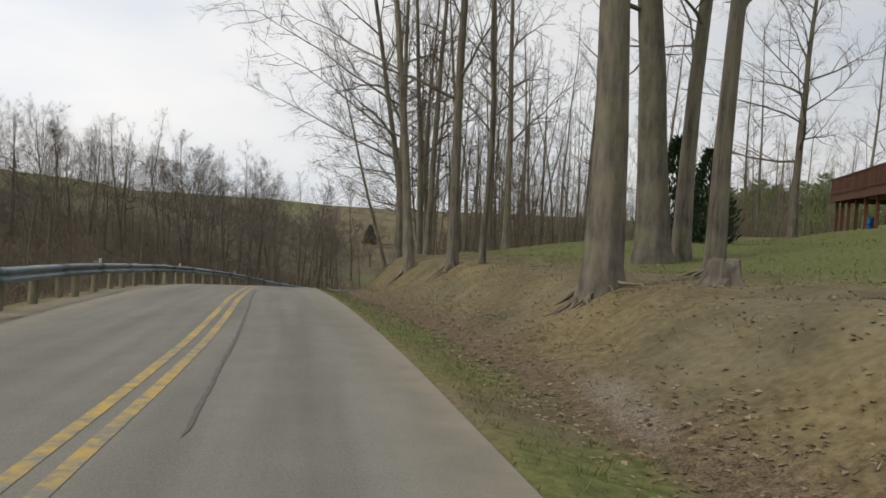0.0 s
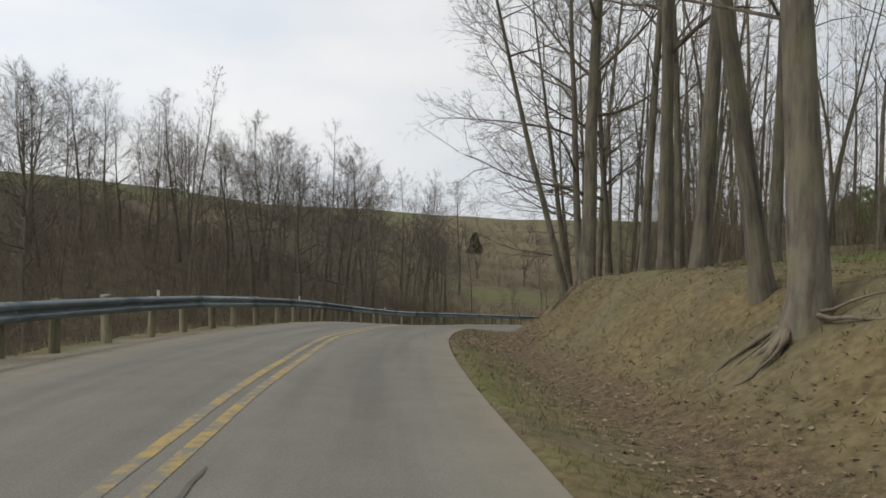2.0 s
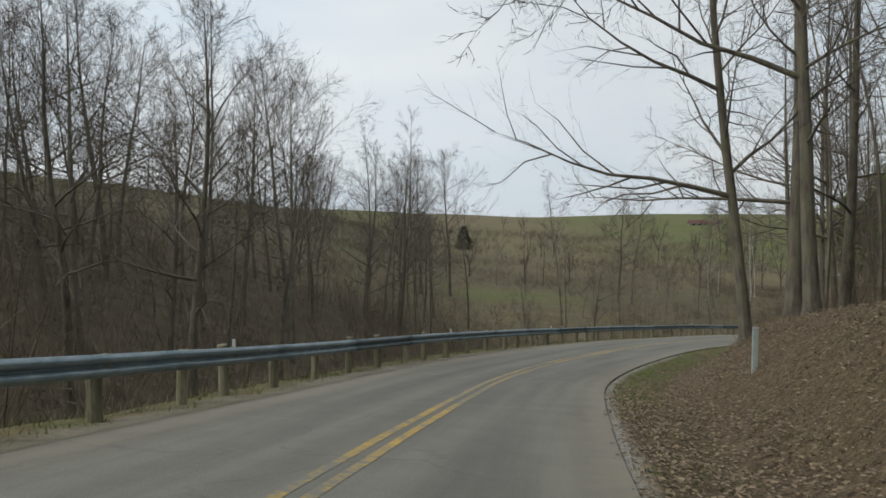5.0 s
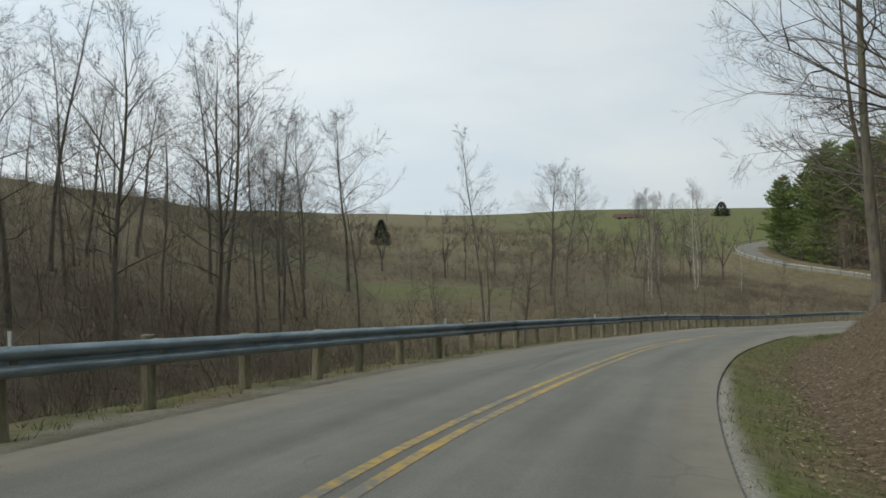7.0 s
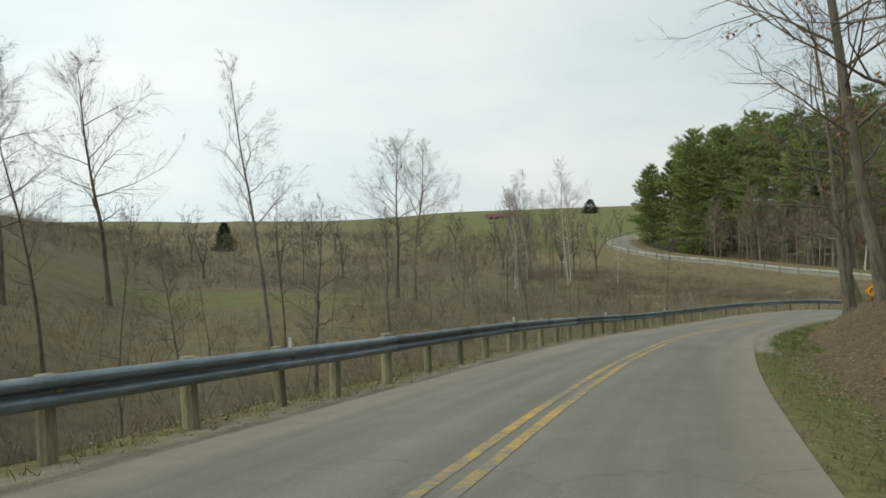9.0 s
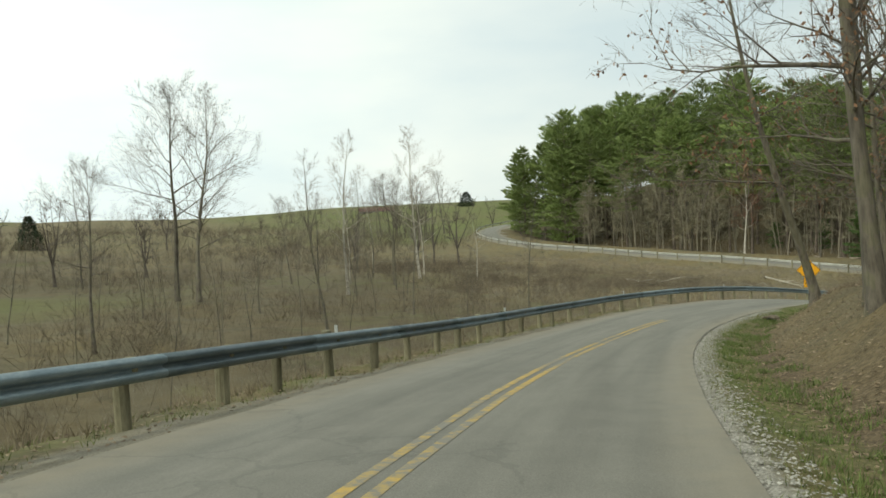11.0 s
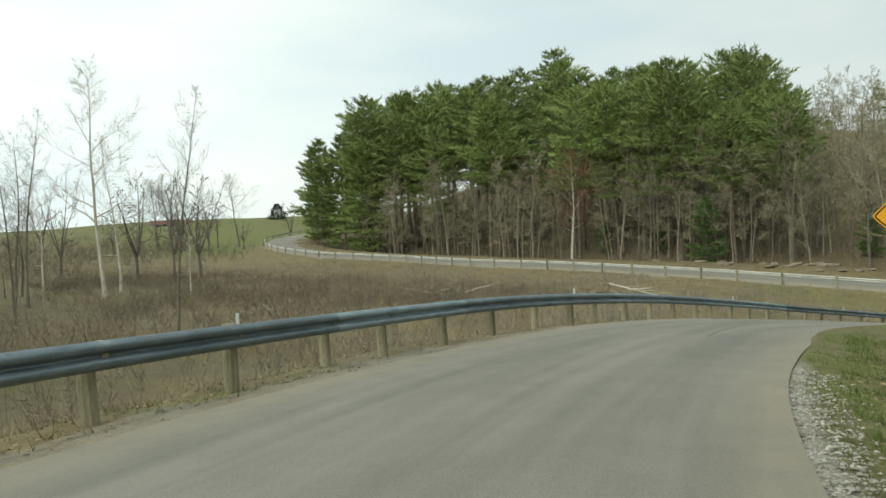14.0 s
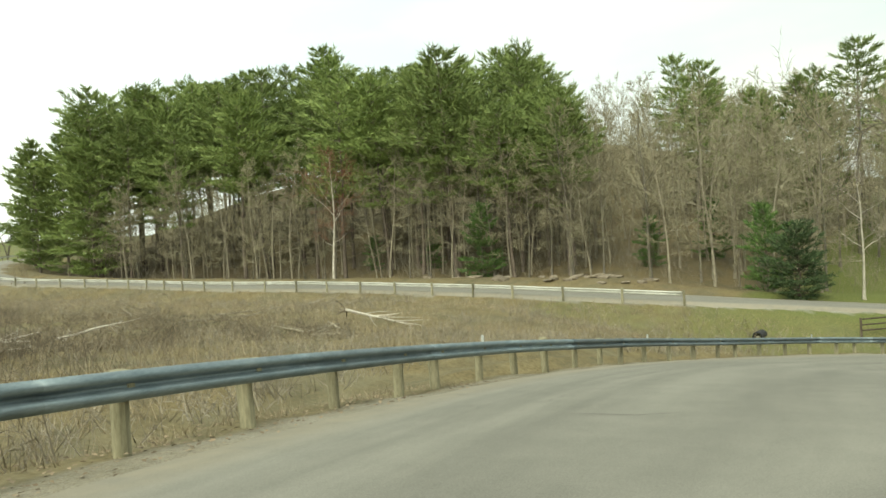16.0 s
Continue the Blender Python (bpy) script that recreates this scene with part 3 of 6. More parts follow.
def verge_height(rows, o, xy):
    s = (rows - START) * 0.5
    z = MID[rows, 2] + crossfall(rows, o) + roadside(o, s)
    lump = np.array([noise.noise((p[0] / 1.3, p[1] / 1.3, 4.0)) for p in xy])
    fine = np.array([noise.noise((p[0] / 0.4, p[1] / 0.4, 5.0)) for p in xy])
    a = np.abs(o)
    amp = smooth01((a - 2.9) / 1.5)
    z = z + amp * (0.10 * lump + 0.035 * fine)
    return z - 0.8 * (a > 9.7)


def verge_cover(v, u, rows):
    g = covers(v[:, 0], v[:, 1], u, rows, np.abs(u), np.full(len(u), 99.0), np.full(len(u), 99.0))
    return dict(zip(("green", "litter", "gravel", "woods"), g))


build_ground()
END = len(MID) - 12
LANES = np.linspace(-2.62, 3.06, 24)


def on_road(rows, u):
    """Height of the paved surface itself at offset u, as it lies between the edges of its facets."""
    j = np.clip(np.searchsorted(LANES, u) - 1, 0, len(LANES) - 2)
    lo, hi = LANES[j], LANES[j + 1]
    a = road_height(rows, lo, MID[rows, :2] + MID_LEFT[rows] * lo[:, None])
    b = road_height(rows, hi, MID[rows, :2] + MID_LEFT[rows] * hi[:, None])
    return a + (b - a) * (u - lo) / (hi - lo)


strip("road", MID, MID_LEFT, LANES, ASPHALT, road_height, "worn grey-brown asphalt country road with old patches", "road", extra=wheel_wear, widen=1.0)
for side, offs in (("right", -np.r_[np.arange(2.5, 7, 0.22), np.arange(7, 9.6, 0.45), 9.9]), ("left", np.r_[np.arange(2.8, 6, 0.22), np.arange(6, 9.6, 0.45), 9.9])):
    strip("verge_" + side, MID, MID_LEFT, offs, GROUND, verge_height,
          "leaf-strewn grassy bank and ditch beside the road" if side == "right" else "gravelly dead-grass shoulder under the guardrail", "verge", extra=verge_cover, last=END - 8, widen=1.0)
LINE_END = int(np.argmin(np.hypot(MID[:, 0] - 37.2, MID[:, 1] - 127.8)))      # the paint stops before the hairpin
# the painters did not keep quite to the middle
DRIFT = np.interp(ALONG, [18, 25, 30, 36, 44, 50, 62, 74, 84, 95, 104, 122, 130, 136], [0, -0.10, -0.14, 0.05, 0, -0.13, -0.09, 0, -0.16, -0.09, 0, 0, -0.07, -0.14])
PAINTED = MID.copy()
PAINTED[:, :2] += MID_LEFT * DRIFT[:, None]
for o in (-0.175, 0.06):
    strip("road_line", PAINTED, MID_LEFT, [o, o + 0.058, o + 0.115], PAINT, lambda r, u, xy: on_road(r, u + DRIFT[r]) + 0.004,
          "worn yellow painted centre line on the asphalt", "road marking", last=LINE_END)
strip("far_road", FAR, FAR_LEFT, np.r_[-3.3, np.linspace(-2.6, 2.6, 7), 3.3], ASPHALT, lambda r, u, xy: FAR[r, 2] + 0.06 - 0.45 * (np.abs(u) > 3), "pale asphalt road climbing past the pine hill", "road",
      extra=lambda v, u, r: {"wear_pale": np.full(len(u), 1.6), "edge": smooth01((np.abs(u) - 1.6) / 0.9), "along": r * 1.0, "across": u})

# ---------------------------------------------------------------- guardrails
W_BEAM = [(0.0, 0.155), (0.012, 0.150), (0.075, 0.118), (0.083, 0.095), (0.083, 0.066), (0.070, 0.045), (0.006, 0.018), (0.0, 0.0),
          (0.006, -0.018), (0.070, -0.045), (0.083, -0.066), (0.083, -0.095), (0.075, -0.118), (0.012, -0.150), (0.0, -0.155)]


def beam_mesh(name, line, left, rows, off, top, toward, material):
    """One rolled beam that follows the line; toward: +1 or -1, the side to which its waves bulge."""
    sh = Shape()
    n = len(W_BEAM)
    for r in rows:
        base = Vector((*(line[r, :2] + left[r] * off), line[r, 2] + top - 0.155))
        out = Vector((left[r][0], left[r][1], 0)) * toward
        for skin in (0.0, -0.006):
            sh.v += [(base + out * (a + skin) + Vector((0, 0, b)))[:] for a, b in W_BEAM]
    for k in range(len(rows) - 1):
        for skin in (0, 1):
            i = k * 2 * n + skin * n
            for s in range(n - 1):
                f = (i + s, i + s + 1, i + 2 * n + s + 1, i + 2 * n + s)
                sh.f.append(f if skin else f[::-1])
        for s in (0, n - 1):
            i = k * 2 * n + s
            sh.f.append((i, i + n, i + 3 * n, i + 2 * n))
    for k in (0, len(rows) - 1):
        i = k * 2 * n
        sh.f += [(i + s, i + s + 1, i + n + s + 1, i + n + s) for s in range(n - 1)]
    return sh.mesh(name, material, True)


def round_post(name, r, h, material):
    sh = Shape()
    zs = (0, h * 0.5, h - 0.02, h)
    sh.tube([Vector((0, 0, z)) for z in zs], [r, r * 0.99, r * 0.98, r * 0.9], 10, True)
    return sh.mesh(name, material)


def guardrail():
    rail = tagged(new("guardrail"), "blue-grey galvanised steel guardrail on round wooden posts", "guardrail")
    off, top = 3.88, 0.72
    line = MID + np.c_[np.zeros((len(MID), 2)), RAIL_LIFT]
    first, last = START - 44, len(MID) - 40
    step = 8                                            # four metres a panel
    for a in range(first, last, step):
        rows = list(range(a, min(a + step, last) + 1))
        part("rail_panel", beam_mesh("rail_panel", line, MID_LEFT, rows, off, top + 0.0, -1, STEEL), STEEL, rail)
    posts = [round_post("post", r, 1.75, POST_WOOD) for r in (0.088, 0.095, 0.102)]
    blocks = bevelled_box("block", (0.14, 0.10, 0.30), POST_WOOD, 0.008)
    bolt = bevelled_box("splice_bolt", (0.03, 0.03, 0.02), STEEL, 0.006)
    s = first * 0.5 + 0.32
    count = 0
    while s < last * 0.5:
        r = int(round(s * 2))
        x, y = MID[r, :2] + MID_LEFT[r] * (off + 0.20)
        yaw = math.atan2(MID_LEFT[r][1], MID_LEFT[r][0])
        p = part("post", posts[count % 3], POST_WOOD, rail)
        p.matrix_basis = pose(x, y, line[r, 2] + top - 0.005 - 1.75 + rnd(-0.05, 0.07), rnd(-2.2, 2.2), rnd(-2.2, 2.2), rnd(0, 360))
        b = part("block", blocks, POST_WOOD, rail)
        x, y = MID[r, :2] + MID_LEFT[r] * (off + 0.055)
        b.matrix_basis = Matrix.Translation((x, y, line[r, 2] + top - 0.155)) @ Matrix.Rotation(yaw, 4, "Z")
        if (s - 104.2) % 12.4 < 1.905:
            t = part("reflector_tab", bevelled_box("reflector_tab", (0.012, 0.085, 0.17), WHITE, 0.004), WHITE, rail, "small white reflector tab")
            x, y = MID[r, :2] + MID_LEFT[r] * (off + 0.03)
            t.matrix_basis = Matrix.Translation((x, y, line[r, 2] + top + 0.06)) @ Matrix.Rotation(yaw + 1.2, 4, "Z")
        s += 1.905
        count += 1
    return rail


def far_guardrail():
    rail = tagged(new("guardrail"), "guardrail along the far uphill road, painted pale as if sunlit", "guardrail")
    # lighter than STEEL: the sunlight on this rail is put into its colour
    pale = plain("sunlit_pale_steel", (0.40, 0.40, 0.36), (0.56, 0.56, 0.51), 1.0, 0.6, 0.2, bump=0)
    a0, a1 = 40, len(FAR) - 2
    for a in range(a0, a1, 6):
        rows = list(range(a, min(a + 6, a1) + 1))
        part("rail_panel", beam_mesh("rail_panel", FAR, FAR_LEFT, rows, 3.1, 0.85, 1, pale), pale, rail)
    post = round_post("post", 0.095, 1.5, POST_WOOD)
    for r in range(a0, a1, 4):
        x, y = FAR[r, :2] + FAR_LEFT[r] * 3.34
        p = part("post", post, POST_WOOD, rail)
        p.matrix_basis = pose(x, y, FAR[r, 2] + 0.98 - 1.5, rnd(-2, 2), rnd(-2, 2), rnd(0, 90))
    return rail


guardrail()
far_guardrail()


# ---------------------------------------------------------------- curve sign
def text_mesh(body, size, material, name):
    cu = bpy.data.curves.new(name, "FONT")
    cu.body, cu.size, cu.align_x, cu.align_y, cu.extrude, cu.offset = body, size, "CENTER", "CENTER", 0.002, 0.012 * size / 0.3
    tmp = bpy.data.objects.new(name, cu)
    scene.collection.objects.link(tmp)
    me = bpy.data.meshes.new_from_object(tmp.evaluated_get(bpy.context.evaluated_depsgraph_get()))
    bpy.data.objects.remove(tmp)
    me.name = name
    me.materials.clear()
    me.materials.append(material)
    return me


def rounded_plate(name, w, h, r, thick, material):
    sh = Shape()
    ring = []
    for cx, cy, a0 in ((w / 2 - r, h / 2 - r, 0), (-w / 2 + r, h / 2 - r, 90), (-w / 2 + r, -h / 2 + r, 180), (w / 2 - r, -h / 2 + r, 270)):
        for k in range(5):
            t = radians(a0 + k * 22.5)
            ring.append((cx + r * math.cos(t), cy + r * math.sin(t)))
    n = len(ring)
    sh.v = [(x, y, z) for z in (-thick / 2, thick / 2) for x, y in ring]
    sh.f = [tuple(range(n, 2 * n)), tuple(reversed(range(n)))] + [(k, (k + 1) % n, n + (k + 1) % n, n + k) for k in range(n)]
    return sh.mesh(name, material)


def frame_plate(name, w, h, r, line, inset, material):
    """A thin border line just inside a plate's edge."""
    def ring(g, rr):
        out = []
        for cx, cy, a0 in ((w / 2 - g - rr, h / 2 - g - rr, 0), (-w / 2 + g + rr, h / 2 - g - rr, 90), (-w / 2 + g + rr, -h / 2 + g + rr, 180), (w / 2 - g - rr, -h / 2 + g + rr, 270)):
            out += [(cx + rr * math.cos(radians(a0 + k * 22.5)), cy + rr * math.sin(radians(a0 + k * 22.5))) for k in range(5)]
        return out
    a, b = ring(inset, r), ring(inset + line, max(r - line, 0.006))
    sh, n = Shape(), len(a)
    sh.v = [(x, y, 0) for x, y in a + b]
    sh.f = [(k, (k + 1) % n, n + (k + 1) % n, n + k) for k in range(n)]
    return sh.mesh(name, material)


def curve_sign(x, y, z_mid, faces):
    root = tagged(new("road_sign"), "yellow diamond hairpin sign and speed plaque on a steel post", "road sign")
    root.location = (x, y, ground_z(x, y))
    up = z_mid - root.location.z
    yaw = math.atan2(faces[1] - y, faces[0] - x) + math.pi / 2
    turn = Matrix.Rotation(yaw, 4, "Z")
    stand = turn @ Matrix.Rotation(radians(90), 4, "X")      # plate's face looks to -y of the turned frame

    def put(ob, dy, dz, roll=0.0):
        ob.matrix_basis = turn @ Matrix.Translation((0, dy, dz)) @ Matrix.Rotation(radians(90), 4, "X") @ Matrix.Rotation(radians(roll), 4, "Z")
        return ob
    sh = Shape()
    prof = [(-0.045, 0.03), (-0.03, 0.03), (-0.018, 0.0), (0.018, 0.0), (0.03, 0.03), (0.045, 0.03), (0.022, -0.006), (-0.022, -0.006)]
    for zz in (-0.8, up + 0.40):
        sh.v += [(turn @ Vector((a, b + 0.02, zz)))[:] for a, b in prof]
    n = len(prof)
    sh.f = [(k, (k + 1) % n, n + (k + 1) % n, n + k) for k in range(n)] + [tuple(range(n, 2 * n))]
    part("post", sh, SIGN_POST, root)
    plate = put(part("diamond_plate", rounded_plate("diamond_plate", 0.762, 0.762, 0.05, 0.004, SIGN_YELLOW), SIGN_YELLOW, root), -0.004, up, 45)
    put(part("border", frame_plate("border", 0.762, 0.762, 0.045, 0.018, 0.014, SIGN_BLACK), SIGN_BLACK, root), -0.0085, up, 45)
    # bent arrow: up on the right, over the top, down on the left to a head
    arrow, half, rad = Shape(), 0.052, 0.165
    mid = [(0.165, -0.20), (0.165, 0.03)] + [(rad * math.cos(radians(a)), 0.03 + rad * math.sin(radians(a))) for a in range(12, 192, 12)] + [(-0.180, -0.02)]
    for k, (a, b) in enumerate(mid):
        p0, p1 = mid[max(k - 1, 0)], mid[min(k + 1, len(mid) - 1)]
        d = Vector((p1[0] - p0[0], p1[1] - p0[1])).normalized()
        arrow.v += [(a - d.y * half, b + d.x * half, 0), (a + d.y * half, b - d.x * half, 0)]
    arrow.f = [(2 * k, 2 * k + 2, 2 * k + 3, 2 * k + 1) for k in range(len(mid) - 1)]
    i = len(arrow.v)
    arrow.v += [(-0.31, 0.015, 0), (-0.055, -0.045, 0), (-0.215, -0.215, 0)]
    arrow.f.append((i, i + 1, i + 2))
    arrow.v = [(a * 0.83, b * 0.83, c) for a, b, c in arrow.v]
    put(part("arrow", arrow, SIGN_BLACK, root), -0.0095, up)
    put(part("speed_plaque", rounded_plate("speed_plaque", 0.457, 0.457, 0.035, 0.004, SIGN_YELLOW), SIGN_YELLOW, root), -0.004, up - 0.60)
    put(part("border", frame_plate("border", 0.457, 0.457, 0.03, 0.012, 0.012, SIGN_BLACK), SIGN_BLACK, root), -0.0085, up - 0.60)
    put(part("speed_number", text_mesh("20", 0.31, SIGN_BLACK, "speed_number"), SIGN_BLACK, root), -0.0095, up - 0.545)
    put(part("speed_unit", text_mesh("MPH", 0.10, SIGN_BLACK, "speed_unit"), SIGN_BLACK, root), -0.0095, up - 0.755)
    return root


curve_sign(46.75, 129.03, -5.62, (26.6, 114.5))


# ---------------------------------------------------------------- bare trees
def along(pts, f):
    f = min(max(f, 0.0), 0.9999) * (len(pts) - 1)
    k = int(f)
    return pts[k].lerp(pts[k + 1], f - k)


def bend_path(p, d, length, n, jitter, lift):
    pts = [p]
    step = length / n
    for _ in range(n):
        d = (d + rvec() * jitter + Vector((0, 0, lift))).normalized()
        pts.append(pts[-1] + d * step)
    return pts


def grow(limbs, twigs, p, d, length, r, level, counts, thin, lift=0.06, sag=0.0, jitter=0.20):
    """A branch and all that it bears: level 1 limbs, 2 branches, 3 twigs, 4 the finest."""
    close = thin < 0.0065
    if level >= 3:
        e = p + d * length
        wide = thin * (2.2 if level == 3 else 1.6)
        if close:
            m = p.lerp(e, 0.5) + rvec() * (length * 0.13)
            twigs.bent_sliver(p, m, e, wide)
            path = [p, m, e]
        else:
            twigs.sliver(p, e, wide)
            path = [p, e]
    elif level == 2:
        r = max(r, thin * 1.3)
        if close:
            path = bend_path(p, d, length, 3, 0.34, lift)
            twigs.tube(path, [r, r * 0.75, r * 0.5, 0.003], 3)
        else:
            path = [p, p + d * length]
            twigs.spike(p, path[1], r)
    else:
        path = bend_path(p, d, length, 6, jitter, lift - sag)
        limbs.tube(path, [r, r * 0.82, r * 0.64, r * 0.48, r * 0.34, r * 0.2, 0.003], 4 if r > 0.035 else 3)
    if level > len(counts):
        return
    reach = (0.34, 0.58) if level == 1 else ((0.34, 0.58) if close else (0.48, 0.86))
    if jitter < 0.19:
        reach = (0.18, 0.38) if level == 1 else (0.36, 0.58)
    for j in range(counts[level - 1]):
        f = 0.14 + 0.86 * (j + rnd(0.05, 0.95)) / counts[level - 1]
        axis = (along(path, min(f + 0.08, 1)) - along(path, max(f - 0.08, 0))).normalized()
        side = axis.cross(rvec()).normalized()
        a = radians(rnd(26, 60) if level == 1 else rnd(18, 48))
        dd = (axis * math.cos(a) + side * math.sin(a) + Vector((0, 0, 0.02 + 1.6 * lift))).normalized()
        grow(limbs, twigs, along(path, f), dd, length * rnd(*reach) * (1.12 - 0.5 * f), r * (1 - 0.65 * f) * 0.55, level + 1, counts, thin, lift, 0.0, jitter)


def bare_tree(h, r, clear, spread, limbs, elev, counts, lean=(0, 0), wander=0.05, flare=1.5, toward=None, sides=9, thin=0.007, leaders=0, sag=0.0, dome=1.0, reach=(), lift=0.04, oval=False):
    """Trunk with main limbs, and the crown of branches and twigs, as two shapes. leaders: the trunk forks into so many at clear; reach: single long limbs (height, direction, length, radius)."""
    trunk, crown = Shape(), Shape()
    d = Vector((lean[0], lean[1], 1)).normalized()
    tall = h if not leaders else h * (clear + 0.05)
    pts = [Vector((0, 0, -0.6)), Vector((0, 0, 0.0)), Vector((lean[0] * 0.02, lean[1] * 0.02, 0.45))]
    n = 11 if not leaders else 5
    for k in range(n):
        d = (d + rvec() * wander + Vector((0, 0, 0.03))).normalized()
        pts.append(pts[-1] + d * ((tall - 0.45) / n))
    end = 0.93 if not leaders else 0.35
    rad = [r * flare * 1.15, r * flare, r * 1.12] + [r * (1 - end * ((k + 1) / n) ** 0.9) for k in range(n)]
    trunk.tube(pts, rad, sides)
    top = len(pts) - 1
    az = rnd(0, 6.28)
    stems = [(pts, clear, n, r)]
    for k in range(leaders):
        az += 6.28 / leaders + rnd(-0.4, 0.4)
        e = radians(rnd(56, 84))
        out = Vector((math.cos(az) * math.cos(e), math.sin(az) * math.cos(e), math.sin(e)))
        lp = bend_path(along(pts, rnd(0.82, 0.99)), out, h * (1 - clear) * rnd(0.72, 1.02), 8, 0.15, 0.04)
        lr = r * 0.62
        trunk.tube(lp, [lr * (1 - 0.94 * (i / 8) ** 0.8) for i in range(9)], 6)
        stems.append((lp, 0.12, None, lr))
    for path, low, m, sr in stems:
        if leaders and m is not None:
            continue
        for k in range(limbs):
            f = low + (0.985 - low) * ((k + rnd(0, 0.8)) / limbs)
            p = along(path, (f * m + 2) / top) if m else along(path, f)
            az += 2.4 + rnd(-0.5, 0.5)
            g = (f - low) / (1 - low)
            e = radians(elev[0] + (elev[1] - elev[0]) * g + rnd(-14, 14))
            out = Vector((math.cos(az) * math.cos(e), math.sin(az) * math.cos(e), math.sin(e)))
            length = h * spread * (1.12 - 0.80 * g ** dome) * rnd(0.65, 1.2)
            if oval:
                length = h * spread * (0.5 + 0.5 * min(1.0, g / 0.32)) * (1.08 - 0.86 * g ** 1.6) * rnd(0.75, 1.2)
            if toward is not None:
                length *= 0.72 + 0.6 * max(0.0, out.dot(toward))
            lr = min(sr * (1 - 0.9 * f) * rnd(0.38, 0.6), length * 0.012 + 0.010)
            grow(trunk, crown, p, out, length, lr, 1, counts, thin, lift, sag)
    for z, way, length, lr in reach:
        p = along(pts, (2 + n * z / tall) / top)
        grow(trunk, crown, p, Vector(way).normalized(), length, lr, 1, (17, 8, 5), thin * 0.62, 0.012, jitter=0.17)
    return trunk, crown


PATTERN = {}


def tree_thing(label, bark, twig, shapes, name="bare_tree"):
    root = tagged(new(name), label, "tree")
    part("trunk", shapes[0], bark, root, smooth=True)
    part("crown", shapes[1], twig, root)
    PATTERN[root.name] = (shapes, (bark, twig))
    return root


def place(x, y, scale=1.0, wide=None, turn=None, lean=(0, 0), sink=0.1):
    m = Matrix.Translation((x, y, ground_z(x, y) - sink)) @ Euler((radians(lean[0]), radians(lean[1]), 0)).to_matrix().to_4x4()
    m = m @ Matrix.Rotation(rnd(0, 6.28) if turn is None else turn, 4, "Z")
    w = wide or scale
    return m @ Matrix.Diagonal((w, w, scale, 1))


def stand(template, x, y, scale=1.0, wide=None, turn=None, lean=(0, 0), sink=0.1, label="", group=""):
    return tagged(copy_thing(template, place(x, y, scale, wide, turn, lean, sink)), label, group=group)


def joined_trees(name, placed, label, category="trees"):
    """Trees of a far or thick wood that nobody could count, in one mesh."""
    vs, fs, mats, index = [], [], [], []
    for template, m in placed:
        shapes, materials = PATTERN[template.name]
        turn, shift = np.array(m.to_3x3()), np.array(m.to_translation())
        for sh, mat in zip(shapes, materials):
            if mat not in mats:
                mats.append(mat)
            base = len(vs)
            vs += (np.array(sh.v) @ turn.T + shift).tolist()
            fs += [tuple(i + base for i in f) for f in sh.f]
            index += [mats.index(mat)] * len(sh.f)
    me = bpy.data.meshes.new(name)
    me.from_pydata(vs, [], fs)
    for mat in mats:
        me.materials.append(mat)
    me.polygons.foreach_set("material_index", np.array(index, np.int32))
    return tagged(new(name, me), label, category, kind="stuff")


def retire(template):
    for o in (*template.children_recursive, template):
        bpy.data.objects.remove(o)


WOODS_TREE = [tree_thing("tall bare grey-barked woodland tree", BARK, TWIG, bare_tree(22, 0.20, 0.15, 0.19, 19, (10, 62), (6, 5, 3), wander=0.035, dome=0.7, thin=0.0068)) for _ in range(3)]
BANK_TREE = [tree_thing("tall bare grey-barked tree on the bank", BARK, TWIG, bare_tree(23, 0.24, 0.20, 0.215, 25, (20, 64), (8, 6, 3), wander=0.04, dome=0.7, thin=0.0048)) for _ in range(3)]
EDGE_TREE = [tree_thing("bare tree with long fine branches at the wood's edge", BARK, TWIG, bare_tree(21, 0.21, 0.18, 0.28, 26, (22, 66), (9, 7, 4), toward=Vector((-1, 0, 0)), wander=0.05, sag=0.01, thin=0.0048)) for _ in range(3)]
ROUND_TREE = [tree_thing("bare round-crowned tree in the brushy valley", BARK, TWIG, bare_tree(16, 0.20, c, 0.40, 18, (12, 74), (8, 6, 4), wander=0.07, thin=0.0082, lift=0.03, oval=True)) for c in (0.22, 0.32, 0.27)]
SPIRE_TREE = [tree_thing("slender tall bare tree above the brush", BARK, TWIG, bare_tree(20, 0.16, 0.24, 0.21, 21, (20, 66), (6, 5, 4), thin=0.008, dome=0.8, lift=0.03, oval=True)) for _ in range(2)]
POLE_TREE = [tree_thing("thin bare pole-like young tree", BARK, TWIG, bare_tree(14, 0.075, 0.25, 0.18, 11, (24, 62), (4, 4, 3), wander=0.07, sides=5, thin=0.0065)) for _ in range(3)]
PALE_TREE = [tree_thing("pale-barked bare sycamore in the valley", BARK_PALE, TWIG_PALE, bare_tree(16, 0.15, 0.20, 0.30, 14, (20, 70), (7, 6, 4), wander=0.08, thin=0.009, lift=0.02, oval=True)) for _ in range(2)]
FRINGE_TREE = [tree_thing("bare tan-grey tree in front of the pines", b, w, bare_tree(15, 0.115, 0.16, 0.27, 14, (14, 66), (6, 5, 3), wander=0.07, thin=0.019, sides=5, lift=0.02, oval=True)) for b, w in ((BARK_TAN, TWIG_TAN), (BARK_TAN, TWIG_TAN), (BARK, TWIG_TAN))]
